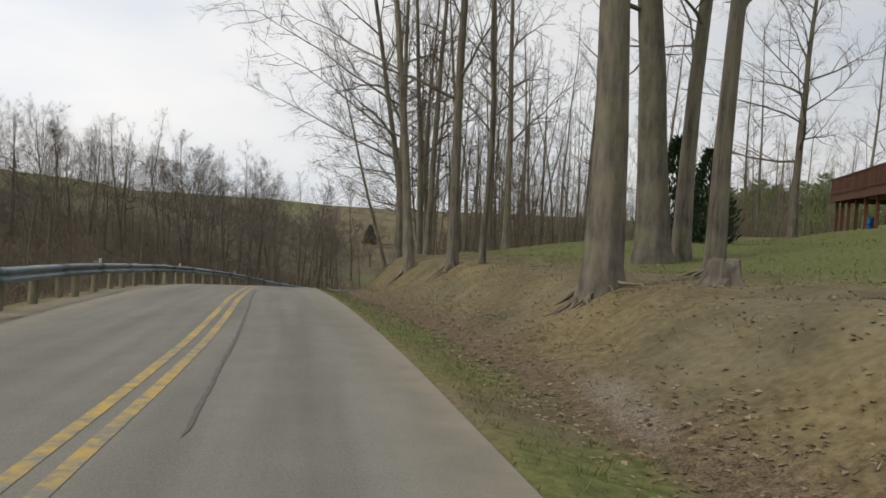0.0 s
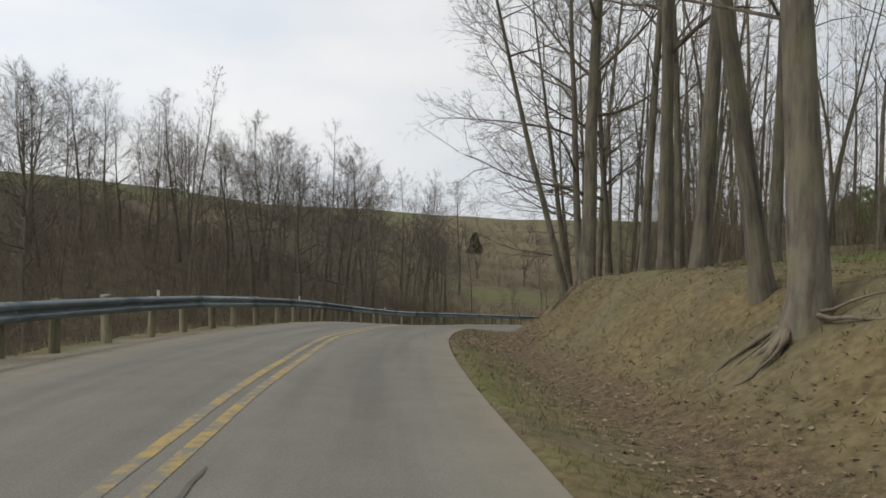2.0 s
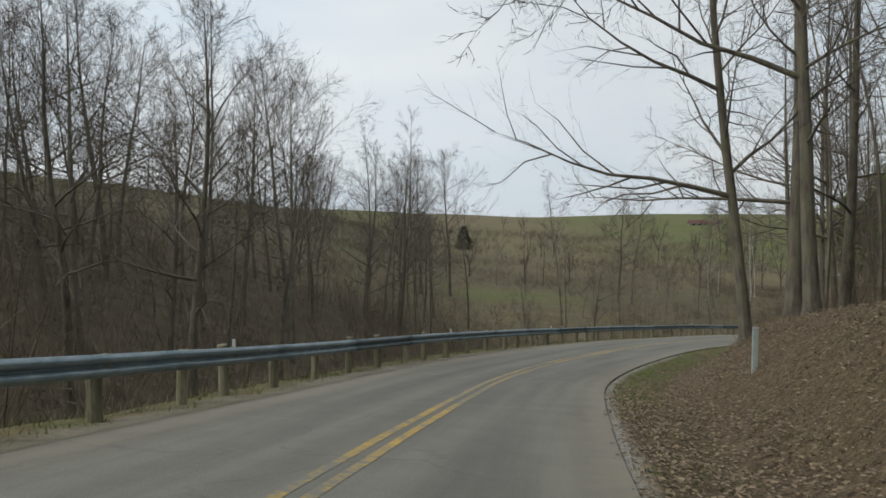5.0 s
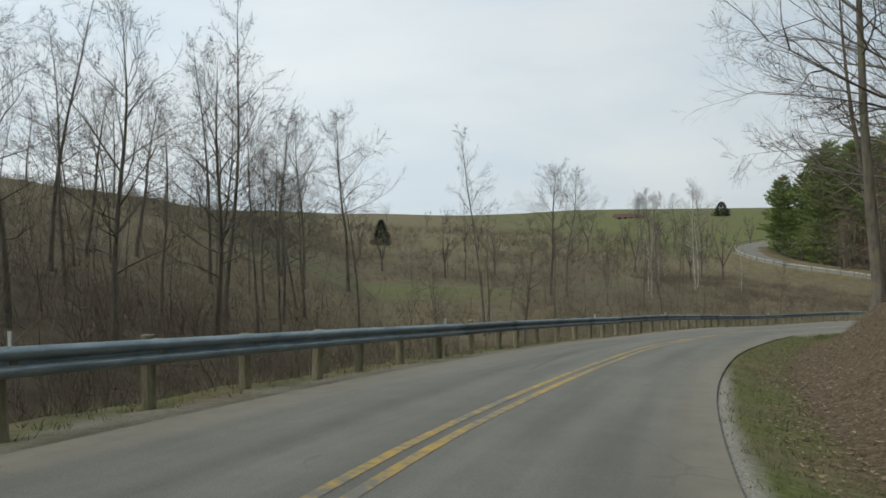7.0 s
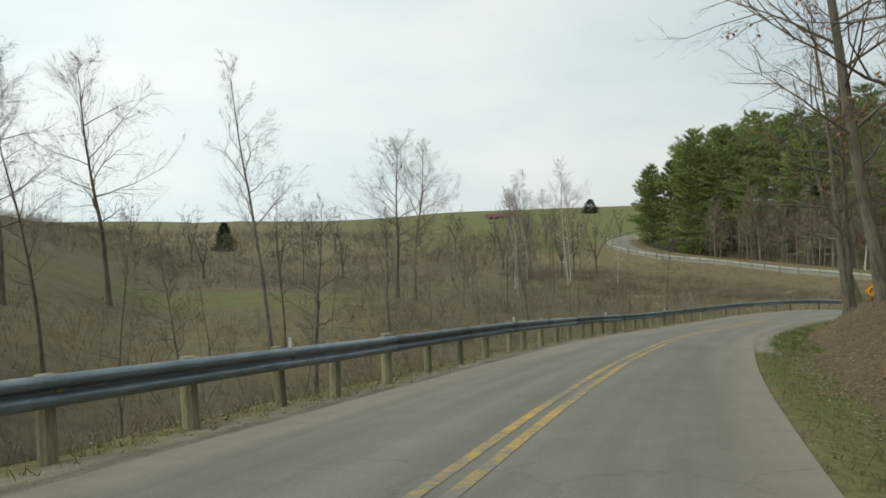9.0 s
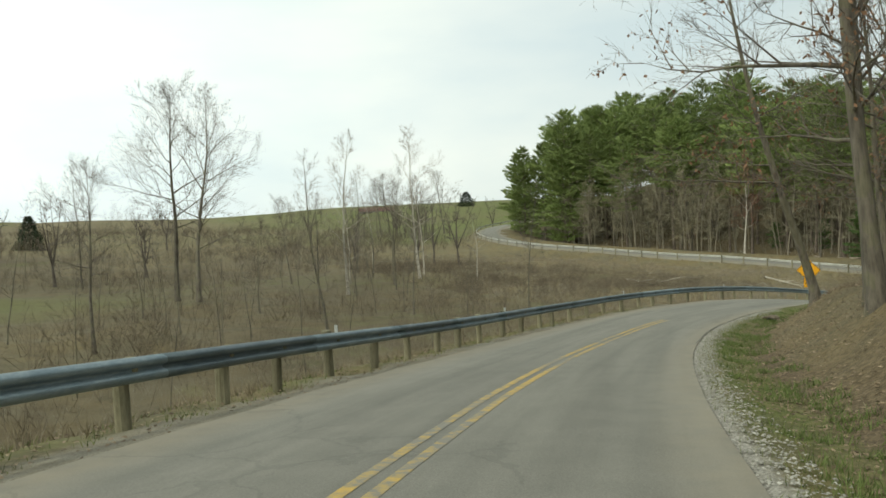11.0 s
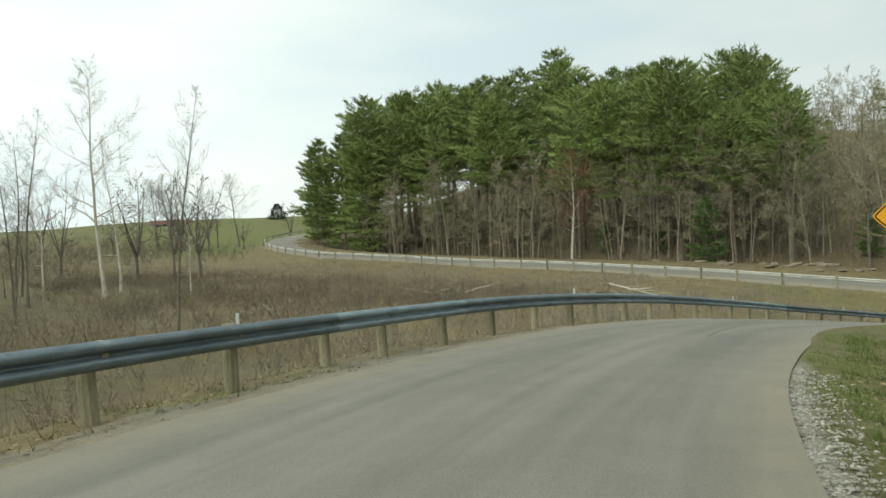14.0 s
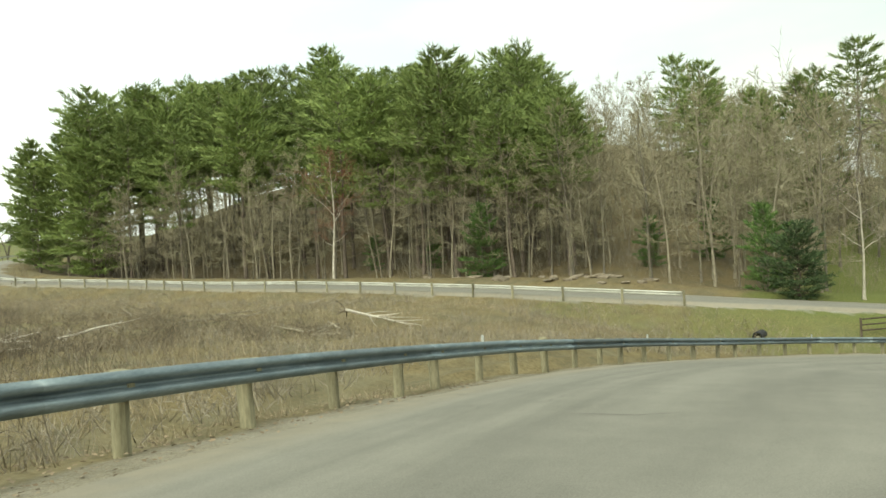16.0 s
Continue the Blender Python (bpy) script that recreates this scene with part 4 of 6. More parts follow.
RED_TREE = tree_thing("bare tree with reddish budding crown", BARK_PALE, TWIG_RED, bare_tree(15, 0.16, 0.24, 0.34, 16, (26, 76), (8, 6, 4), thin=0.014, lift=0.025, oval=True))


def pine_tree(h, r, clear, reach, whorls, per, blades, size):
    """Straight trunk with dead stubs below and level plates of needles above."""
    trunk, crown = Shape(), Shape()
    pts = [Vector((0, 0, -0.6)), Vector((0, 0, 0))] + [Vector((rnd(-0.12, 0.12), rnd(-0.12, 0.12), h * k / 6)) for k in range(1, 7)]
    trunk.tube(pts, [r * 1.3, r * 1.2] + [r * (1 - 0.93 * k / 6) for k in range(1, 7)], 6)
    for _ in range(16):
        z = h * rnd(0.12, clear)
        a = rnd(0, 6.28)
        p = Vector((0, 0, z))
        trunk.sliver(p, p + Vector((math.cos(a), math.sin(a), rnd(-0.3, 0.2))) * rnd(0.6, 2.2), 0.06)
    for w in range(whorls):
        f = w / (whorls - 1)
        z = h * (clear + (0.985 - clear) * f)
        big = reach * min(1.0, 0.66 + 1.5 * f) * (1 - f ** 2.6) ** 0.62 + 0.5
        big *= rnd(0.70, 1.15)
        turn = rnd(0, 6.28)
        for b in range(per):
            if rng.random() < 0.18 * (1 - f):
                continue
            a = turn + 6.283 * b / per + rnd(-0.3, 0.3)
            length = big * rnd(0.5, 1.2)
            tilt = rnd(-0.10, 0.25) + 0.65 * f ** 2
            d = Vector((math.cos(a), math.sin(a), tilt)).normalized()
            side = Vector((-math.sin(a), math.cos(a), 0))
            p = Vector((0, 0, z + rnd(-0.25, 0.25)))
            trunk.sliver(p, p + d * length, 0.08)
            for _ in range(max(8, int(blades * length / reach))):
                g = rnd(0.12, 1) ** 0.7
                q = p + d * (length * g) + side * (rnd(-0.46, 0.46) * length * (1.15 - g * 0.8)) + Vector((0, 0, rnd(-0.10, 0.16) + 0.25 * g * g))
                dd = (d * 0.85 + rvec() * 0.65 + Vector((0, 0, 0.30))).normalized()
                crown.sliver(q, q + dd * (size * rnd(0.6, 1.5)), size * 0.27)
    return trunk, crown


PINE = [tree_thing("tall white pine with bare lower trunk", BARK_PINE, NEEDLES, pine_tree(25, 0.24, c, 5.2, 13, 7, 92, 0.66), "pine_tree") for c in (0.42, 0.50, 0.36)]
PINE_EDGE = tree_thing("white pine with green branches to the ground", BARK_PINE, NEEDLES, pine_tree(20, 0.2, 0.08, 4.2, 19, 7, 80, 0.70), "pine_tree")
YOUNG_PINE = tree_thing("young bright green pine", BARK_PINE, YOUNG, pine_tree(8, 0.1, 0.06, 2.1, 14, 7, 60, 0.42), "pine_tree")


def cedar_tree(h, w):
    trunk, crown = Shape(), Shape()
    trunk.tube([Vector((0, 0, -0.4)), Vector((0, 0, 0.3)), Vector((0, 0, h * 0.9))], [0.14, 0.11, 0.02], 7)
    for _ in range(2600):
        f = rnd(0, 1) ** 1.25
        a = rnd(0, 6.28)
        lim = w * (min(1.0, f * 6 + 0.62)) * (1 - f) ** 0.72 * (1 + 0.16 * math.sin(a * 3 + f * 11) + 0.1 * math.sin(a * 7 - f * 17))
        rr = lim * rnd(0.45, 1.0)
        p = Vector((math.cos(a) * rr, math.sin(a) * rr, 0.12 + f * h * 0.95))
        d = Vector((math.cos(a) * 0.7, math.sin(a) * 0.7, rnd(0.5, 1.2))).normalized()
        crown.blade(p, (d + rvec() * 0.35).normalized(), rvec(), rnd(0.3, 0.62), rnd(0.10, 0.2))
    return trunk, crown


CEDAR_TREE = tree_thing("dark green conical cedar on the lawn", BARK_DARK, CEDAR, cedar_tree(6.6, 1.95), "cedar_tree")


SPRUCE_TREE = tree_thing("green branchy spruce beside the far road", BARK_DARK, SPRUCE, pine_tree(6.0, 0.09, 0.04, 2.0, 15, 8, 70, 0.34), "spruce_tree")


def oak_tree():
    """A bare oak whose dead brown leaves still hang on the lower twigs."""
    trunk, crown = bare_tree(15, 0.22, 0.22, 0.30, 22, (8, 62), (8, 6, 4), toward=Vector((-1, 0, 0)))
    root = tree_thing("bank oak with dead brown leaves on its branches", BARK, TWIG, (trunk, crown))
    leaf = Shape()
    tips = [Vector(v) for v in crown.v if v[2] < 10.5]
    seeds = [rng.choice(tips) for _ in range(70)]
    for t in tips:
        if min((t - s).length for s in seeds) < 0.75 and rng.random() < 0.34:
            leaf.blade(t, (rvec() + Vector((0, 0, -0.8))).normalized(), rvec(), rnd(0.09, 0.17), rnd(0.05, 0.09))
    part("leaves", leaf, OAK_LEAF, root, "dead brown leaves")
    return root


OAK_TREE = oak_tree()

# ---------------------------------------------------------------- trees by the lawn and along the bank
W0, W1, W2 = BANK_TREE
E0, E1, E2 = EDGE_TREE
# template, x, y, height scale, width scale, lean x, lean y
LAWN_TREES = [(W0, 3.5, 11.8, 1.05, 1.30, 0, -2), (W1, 6.6, 18.0, 1.10, 1.75, 0, -1), (W2, 7.7, 18.9, 1.05, 1.0, 0, 0), (W2, 5.9, 12.9, 0.95, 0.75, 0, 0)]
KNOLL_TREES = [(E1, 17.8, 31.3, 0.85, 0.95, 0, 0), (POLE_TREE[0], 2.5, 20.2, 1.15, 1.25, 0, 0), (W1, 1.8, 22.0, 1.0, 0.70, 0, -1)]
CREST_TREES = [(W2, 0.7, 28.5, 1.0, 0.52, 0, -10), (W2, 1.3, 36.2, 1.0, 0.68, 0, -2), (W1, 1.6, 34.5, 1.05, 0.74, 0, 0), (W0, 0.23, 41.6, 1.0, 0.98, 0, -1)]
BEND_TREES = [(W1, 4.2, 46.4, 0.95, 0.7, 0, -2), (W0, 5.3, 40.5, 1.05, 0.8, 0, -1), (E1, 0.9, 48.1, 0.95, 0.80, 2, -7), (W1, 1.35, 38.9, 1.0, 0.5, 0, 0), (W2, 5.2, 33.5, 1.0, 0.7, 0, 0)]
OAK_TREES = [(W2, 2.6, 57.4, 0.95, 0.8, 0, -3), (E0, 3.1, 63.7, 0.9, 0.8, 0, -4), (E2, 2.7, 66.5, 0.85, 0.75, 0, -6), (W1, 3.2, 59.8, 1.0, 0.8, 0, 0), (E2, 2.6, 52.0, 0.9, 0.8, 0, -4)]
SIGN_TREES = [(OAK_TREE, 20.3, 96.2, 0.95, 0.95, 0, -4), (OAK_TREE, 30.3, 112.8, 0.9, 0.8, 2, -8), (W1, 31.4, 113.8, 0.8, 0.55, 0, -5), (W0, 25.3, 105.6, 0.9, 0.95, 3, -14), (E1, 15.2, 89.2, 0.9, 0.9, 0, -3), (E2, 13.2, 83.6, 0.85, 0.8, 0, -4), (E0, 15.8, 87.2, 0.9, 0.8, 0, -2), (W2, 18.0, 91.4, 0.9, 0.75, 0, -4), (E0, 25.0, 103.0, 0.9, 0.9, 2, -3)]
MORE_TREES = [(E1, 42.6, 121.4, 0.9, 0.75, 3, -3), (W2, 44.8, 120.4, 0.9, 0.6, 0, -4), (OAK_TREE, 42.4, 121.6, 0.85, 0.7, 3, -9), (W1, 37.3, 116.8, 0.9, 0.7, 0, 0)]
for tpl, x, y, sh, sw, lx, ly in LAWN_TREES + KNOLL_TREES + CREST_TREES + BEND_TREES + OAK_TREES + SIGN_TREES + MORE_TREES:
    stand(tpl, x, y, sh, sw, turn=0.0 if tpl in (*EDGE_TREE, OAK_TREE) else None, lean=(lx, ly), group="trees along the bank")



def overhanging_tree(x, y, h, r, limbs, lean=(0, 0), leafy=False):
    """A bare bank tree with long limbs out over the road, some with last year's leaves."""
    shapes = bare_tree(h, r, 0.45, 0.19, 14, (20, 64), (7, 6, 3), reach=limbs, lean=lean, wander=0.03)
    ob = tree_thing("bank oak with brown leaves on an overhanging limb" if leafy else "bare bank tree with a long limb over the road", BARK, TWIG, shapes)
    if leafy:
        leaf = Shape()
        for v in shapes[1].v:
            if v[2] < 7.6 and v[0] < -0.6 and noise.noise(Vector(v) * 0.9) > 0.12 and rng.random() < 0.10:
                leaf.blade(Vector(v), (rvec() + Vector((0, 0, -0.9))).normalized(), rvec(), rnd(0.05, 0.09), rnd(0.03, 0.05))
        part("leaves", leaf, OAK_LEAF, ob, "dead brown leaves")
    ob.location = (x, y, ground_z(x, y) - 0.1)
    return tagged(ob, "", group="trees along the bank")


overhanging_tree(5.2, 69.6, 17, 0.24, [(6.0 - ground_z(5.2, 69.6), (-1, 0.2, 0.10), 6.8, 0.075), (6.5 - ground_z(5.2, 69.6), (-0.9, 0.5, 0.20), 5.0, 0.045)], leafy=True)
overhanging_tree(-0.46, 41.4, 15, 0.112, [(3.6, (-0.8, 0.5, 0.7), 2.4, 0.018), (4.8, (-0.9, 0.5, 0.55), 3.4, 0.024), (6.0, (-0.8, 0.3, 0.7), 3.6, 0.026), (7.4, (-0.9, 0.5, 0.8), 3.8, 0.026)], (-0.30, 0.0))
overhanging_tree(40.4, 123.1, 15, 0.17, [(4.7, (-1, -0.06, 0.03), 6.6, 0.05), (5.4, (-0.8, 0.5, 0.2), 4.5, 0.035), (4.2, (-0.7, -0.6, 0.3), 3.5, 0.03)], (-0.42, -0.06), leafy=True)
overhanging_tree(0.6, 27.0, 21, 0.19, [(2.8, (-0.8, 0.5, 0.40), 4.6, 0.030), (3.6, (-1, -0.12, 0.34), 6.6, 0.040), (4.6, (-0.9, 0.35, 0.42), 7.0, 0.042), (5.8, (-1, -0.35, 0.36), 7.2, 0.045), (7.2, (-1, 0.1, 0.50), 7.0, 0.042), (5.0, (0.6, -0.8, 0.45), 5.0, 0.040), (7.4, (0.9, 0.3, 0.45), 5.0, 0.040)], (-0.09, 0.03))
overhanging_tree(1.3, 55.6, 17, 0.17, [(3.2, (-0.9, -0.3, 0.12), 4.8, 0.022), (4.1, (-1, 0.1, 0.28), 5.0, 0.024), (5.0, (-0.9, -0.45, 0.45), 5.2, 0.026), (5.9, (-1, 0.2, 0.55), 5.4, 0.028), (7.0, (-0.8, -0.5, 0.75), 5.4, 0.030), (6.2, (0.7, -0.7, 0.3), 4.5, 0.040)], (-0.22, -0.05))
overhanging_tree(13.6, 89.0, 17, 0.20, [(4.6, (-1, 0.25, 0.10), 4.2, 0.030), (5.6, (-0.9, -0.2, 0.25), 4.4, 0.034), (6.6, (-1, 0.5, 0.30), 4.8, 0.034), (8.0, (-0.9, 0.1, 0.4), 4.6, 0.034)], (-0.10, 0.0))
overhanging_tree(51.0, 126.3, 15, 0.20, [(4.3, (-0.75, 0.72, 0.05), 6.0, 0.05), (5.2, (-0.6, 0.5, 0.4), 5.0, 0.04)])
overhanging_tree(63.4, 129.2, 15, 0.20, [(3.5, (-0.36, 1, 0.02), 6.4, 0.04), (4.2, (-0.2, 1, 0.10), 5.6, 0.035)])


def free_of_roads(x, y, gap=6.5):
    _, u, d = near(MID, MID_LEFT, [x], [y])
    df = near(FAR, FAR_LEFT, [x], [y])[2]
    return d[0] > gap and df[0] > gap - 2, float(u[0])


def scatter(count, box, templates, scale, group, gap=7.0, keep=None, wide=(0.85, 1.15), apart=2.2, joined=""):
    placed, trees, tries = [], [], 0
    while len(placed) < count and tries < count * 40:
        tries += 1
        x, y = rnd(box[0], box[1]), rnd(box[2], box[3])
        ok, u = free_of_roads(x, y, gap)
        if not ok or (keep and not keep(x, y, u)) or any((x - a) ** 2 + (y - b) ** 2 < apart * apart for a, b in placed):
            continue
        placed.append((x, y))
        s = rnd(*scale)
        tree, w, tilt = rng.choice(templates), s * rnd(*wide), (rnd(-3, 3), rnd(-3, 3))
        if joined:
            trees.append((tree, place(x, y, s, w, lean=tilt)))
        else:
            stand(tree, x, y, s, w, lean=tilt, group=group)
    if joined:
        joined_trees("woodland", trees, joined)
    return placed


# woods on the bank side, and behind the lawn
scatter(84, (1, 60, 44, 122), WOODS_TREE + POLE_TREE * 3, (0.75, 1.05), "woodland trees", 9.0, lambda x, y, u: -17 < u < -9, apart=2.0)
scatter(50, (1, 40, 44, 92), POLE_TREE, (0.8, 1.25), "", 8.5, lambda x, y, u: -22 < u < -8.5, wide=(0.8, 1.3), apart=0.9, joined="crowded young bare trees on the bank")
scatter(92, (4, 88, 40, 128), WOODS_TREE + POLE_TREE * 5, (0.75, 1.05), "", 9.0, lambda x, y, u: -62 < u < -16 and (x < 16 or y > 50), apart=2.0, joined="thick bare grey wood behind the bank")
scatter(44, (16, 84, 36, 92), WOODS_TREE + POLE_TREE, (0.7, 1.05), "", 9.0, lambda x, y, u: u < -22 and y > 58 - 0.25 * x and x > 18, apart=2.4, joined="bare grey trees behind the lawn")
scatter(30, (12, 66, 34, 80), WOODS_TREE + POLE_TREE, (0.65, 1.0), "woodland trees", 9.0, lambda x, y, u: u < -17 and (y > 56 - 0.25 * x), apart=2.4)
# wooded slope below the guardrail and the hill across the hollow
LEFT_TREES = [(ROUND_TREE[0], -22.8, 82.1, 0.88), (SPIRE_TREE[0], -16.8, 79.0, 0.78), (ROUND_TREE[1], -14.4, 84.8, 0.92), (ROUND_TREE[2], -12.7, 79.4, 0.80),
              (SPIRE_TREE[1], -33.0, 89.5, 0.68), (ROUND_TREE[0], -27.5, 75.0, 0.80), (ROUND_TREE[2], -34.0, 72.0, 0.75), (SPIRE_TREE[1], -15.0, 116.3, 0.82),
              (SPIRE_TREE[0], -10.6, 102.6, 0.83), (SPIRE_TREE[1], -9.4, 104.5, 0.62), (ROUND_TREE[1], -8.7, 152.3, 1.25), (ROUND_TREE[0], -11.8, 137.6, 1.02),
              (ROUND_TREE[2], -14.7, 141.0, 1.02), (SPIRE_TREE[1], 5.2, 130.5, 0.94), (ROUND_TREE[1], 18.8, 168.5, 1.10), (ROUND_TREE[0], 20.4, 166.0, 1.06),
              (SPIRE_TREE[0], 6.0, 134.0, 0.60), (ROUND_TREE[2], 24.4, 159.2, 0.42), (SPIRE_TREE[1], 40.2, 174.3, 0.55), (SPIRE_TREE[1], -5.5, 124.1, 0.70)]
for tpl, x, y, s in LEFT_TREES:
    stand(tpl, x, y, s, s * rnd(0.9, 1.05), lean=(rnd(-2, 2), rnd(-2, 2)), group="valley trees")
scatter(66, (-50, -8, 42, 125), ROUND_TREE * 2 + SPIRE_TREE + POLE_TREE[:2], (0.46, 0.80), "valley trees", 9.0, lambda x, y, u: 9 < u < 34, apart=2.6)
scatter(52, (-95, -16, 42, 175), ROUND_TREE + SPIRE_TREE[:1], (0.50, 0.80), "", 9.0, lambda x, y, u: u > 30 and (x < -24 or y < 118), apart=3.0, joined="bare grey trees covering the slope across the hollow")
scatter(100, (-40, 44, 95, 235), POLE_TREE, (0.32, 0.62), "", 10.0, lambda x, y, u: u > 8 and not (-22 < x < 12 and 154 < y < 188), apart=1.8, joined="thin grey saplings standing in the valley brush")
for x, y, s in ((112.9, 343.1, 1.35), (108.0, 357.0, 1.2), (88.5, 340.0, 1.2), (93.0, 345.0, 1.3), (97.5, 350.0, 1.2), (91.0, 353.0, 1.1)):
    stand(ROUND_TREE[int(y) % 3], x, y, s, group="valley trees")
scatter(34, (-30, 44, 118, 200), ROUND_TREE + SPIRE_TREE + POLE_TREE, (0.35, 0.7), "valley trees", 12.0, lambda x, y, u: u > 12 and not (-22 < x < 14 and 150 < y < 192), apart=4)
for x, y, s in ((34.2, 170.8, 0.95), (36.6, 179.4, 0.6), (47.3, 187.0, 1.15), (49.2, 190.6, 0.8), (44.0, 196.0, 0.6), (115.3, 143.5, 0.75), (52.0, 180.0, 0.5)):
    stand(PALE_TREE[int(x) % 2], x, y, s, group="sycamores")


def far_trees():
    """Small bare trees on the far fields, too many and too far to count."""
    sh = Shape()
    for k in range(46):
        x, y = (rnd(60, 112), rnd(290, 350)) if k < 12 else ((rnd(-170, 190), rnd(300, 560)) if k < 32 else (rnd(-60, 62), rnd(195, 300)))
        t, c = bare_tree(rnd(8, 14), 0.2, 0.2, 0.24, 5, (20, 60), (3, 3), thin=0.04, leaders=4, sides=5)
        o, base = Vector((x, y, ground_z(x, y))), len(sh.v)
        for s2 in (t, c):
            base = len(sh.v)
            sh.v += [(v[0] + o.x, v[1] + o.y, v[2] + o.z) for v in s2.v]
            sh.f += [tuple(i + base for i in f) for f in s2.f]
    return tagged(new("far_trees", sh.mesh("far_trees", TWIG)), "small bare trees scattered on the far fields", "trees", kind="stuff")


far_trees()

# ---------------------------------------------------------------- pine hill
def pine_ok(x, y, u):
    k = near(FAR, FAR_LEFT, [x], [y])
    back = -float(k[1][0])
    ray = (y - 133) - (x - 50.8) * 0.545                  # the stand ends here, a grey wood follows
    return back > 14 and ((ray > 0 and y < 268) or (172 > y > 140 and x > 146 and (y - 133) - (x - 50.8) * 0.545 < -14))


scatter(42, (98, 146, 182, 222), PINE, (0.93, 1.05), "pines on the hill", 10.0, lambda x, y, u: pine_ok(x, y, u) and x < 146, apart=3.0)
scatter(22, (98, 146, 146, 182), PINE, (0.72, 0.82), "pines on the hill", 10.0, lambda x, y, u: pine_ok(x, y, u) and x < 146, apart=3.2)
scatter(36, (138, 178, 136, 178), FRINGE_TREE, (0.95, 1.35), "", 8.0, lambda x, y, u: (y - 133) - (x - 50.8) * 0.545 < -6, apart=1.7, joined="tan-grey bare wood on the hill's shoulder")
scatter(16, (146, 166, 138, 172), [PINE[2], PINE_EDGE], (0.72, 0.95), "pines on the hill", 10.0, pine_ok, apart=3.0)
scatter(36, (98, 145, 222, 272), PINE, (1.04, 1.22), "pines on the hill", 10.0, pine_ok, apart=3.0)
for x, y, s in ((102.5, 262.0, 1.1), (104.0, 268.0, 1.0), (104.5, 256.0, 1.2), (106.0, 250.0, 1.25), (103.5, 245.0, 1.1), (107.5, 272.0, 0.9)):
    stand(PINE_EDGE, x, y, s, group="pines on the hill")


for x, y, s in ((111.5, 238.0, 0.95), (114.0, 244.0, 1.05), (117.5, 250.0, 1.1), (110.0, 231.0, 0.95)):
    stand(PINE[2], x, y, s, group="pines on the hill")


def fringe_ok(x, y, u):
    k = near(FAR, FAR_LEFT, [x], [y])
    back = -float(k[1][0])
    return 11.5 < back < 26 and y < 252


scatter(70, (98, 135, 146, 255), FRINGE_TREE, (0.8, 1.25), "bare trees before the pines", 7.0, lambda x, y, u: fringe_ok(x, y, u) and near(FAR, FAR_LEFT, [x], [y])[2][0] < 19, apart=1.8)
scatter(40, (98, 140, 150, 255), FRINGE_TREE, (0.8, 1.2), "", 7.0, fringe_ok, apart=1.6, joined="thin bare trees among the pine trunks")
scatter(112, (110, 172, 136, 196), FRINGE_TREE, (0.8, 1.3), "", 8.0, lambda x, y, u: (y - 133) - (x - 50.8) * 0.545 < 8 and near(FAR, FAR_LEFT, [x], [y])[1][0] < -13, apart=1.7, joined="thick tan-grey bare wood on the hillside")
stand(RED_TREE, 107.6, 195.7, 1.0, 1.1, group="bare trees before the pines")
for x, y, s in ((113.8, 178.8, 1.0), (118.5, 199.5, 0.55), (121.0, 163.0, 0.62), (128.0, 159.0, 0.8), (119.0, 190.0, 0.6), (115.0, 150.5, 0.9)):
    stand(YOUNG_PINE, x, y, s, group="young pines")
stand(CEDAR_TREE, 17.2, 43.6, 1.0, 1.15, label="dark green conical cedar on the lawn")
stand(SPRUCE_TREE, 112.4, 147.4, 0.95, 1.1)
stand(CEDAR_TREE, 11.5, 26.0, 0.55, 0.6, label="small dark cedar behind the big trunks")
stand(CEDAR_TREE, 186.0, 490.0, 1.3, 2.8, label="lone dark evergreen on the field's crest")
stand(CEDAR_TREE, -9.8, 292.0, 1.25, 1.7, label="dark evergreen tree across the valley")


# ---------------------------------------------------------------- brush, grass and leaves
def surface(places):
    x, y = np.array([p[0] for p in places]), np.array([p[1] for p in places])
    z, _, _, d, _, df = land(x, y)
    return z + uneven(x, y, d, df)


def verge_point(r, o):
    """A place on the bank: station, offset to the left."""
    xy = MID[r, :2] + MID_LEFT[r] * o
    z = verge_height(np.array([r]), np.array([o]), np.array([xy]))[0]
    return Vector((xy[0], xy[1], z))


def brush(name, places, height, stems, side, material, label, thick=0.012, spread=0.5):
    sh = Shape()
    for (x, y), z in zip(places, surface(places)):
        h = height * rnd(0.5, 1.25)
        for _ in range(stems):
            p = Vector((x + rnd(-0.35, 0.35), y + rnd(-0.35, 0.35), z - 0.1))
            d = (Vector((0, 0, 1)) + Vector((rnd(-1, 1), rnd(-1, 1), 0)) * spread).normalized()
            q = p + d * h * rnd(0.6, 1.1)
            sh.sliver(p, q, thick * 2.4)
            for _ in range(side):
                a = p.lerp(q, rnd(0.25, 0.9))
                sh.sliver(a, a + (d * 0.8 + rvec() * 0.8).normalized() * h * rnd(0.15, 0.4), thick * 1.5)
    return tagged(new(name, sh.mesh(name, material)), label, "brush", kind="stuff")


def pick(count, box, keep):
    xs = np.array([rnd(box[0], box[1]) for _ in range(count)])
    ys = np.array([rnd(box[2], box[3]) for _ in range(count)])
    _, u, d = near(MID, MID_LEFT, xs, ys)
    kf, uf, df = near(FAR, FAR_LEFT, xs, ys)
    return [(x, y) for x, y, a, b, c, e in zip(xs, ys, u, d, uf, df) if keep(x, y, a, b, c, e)]


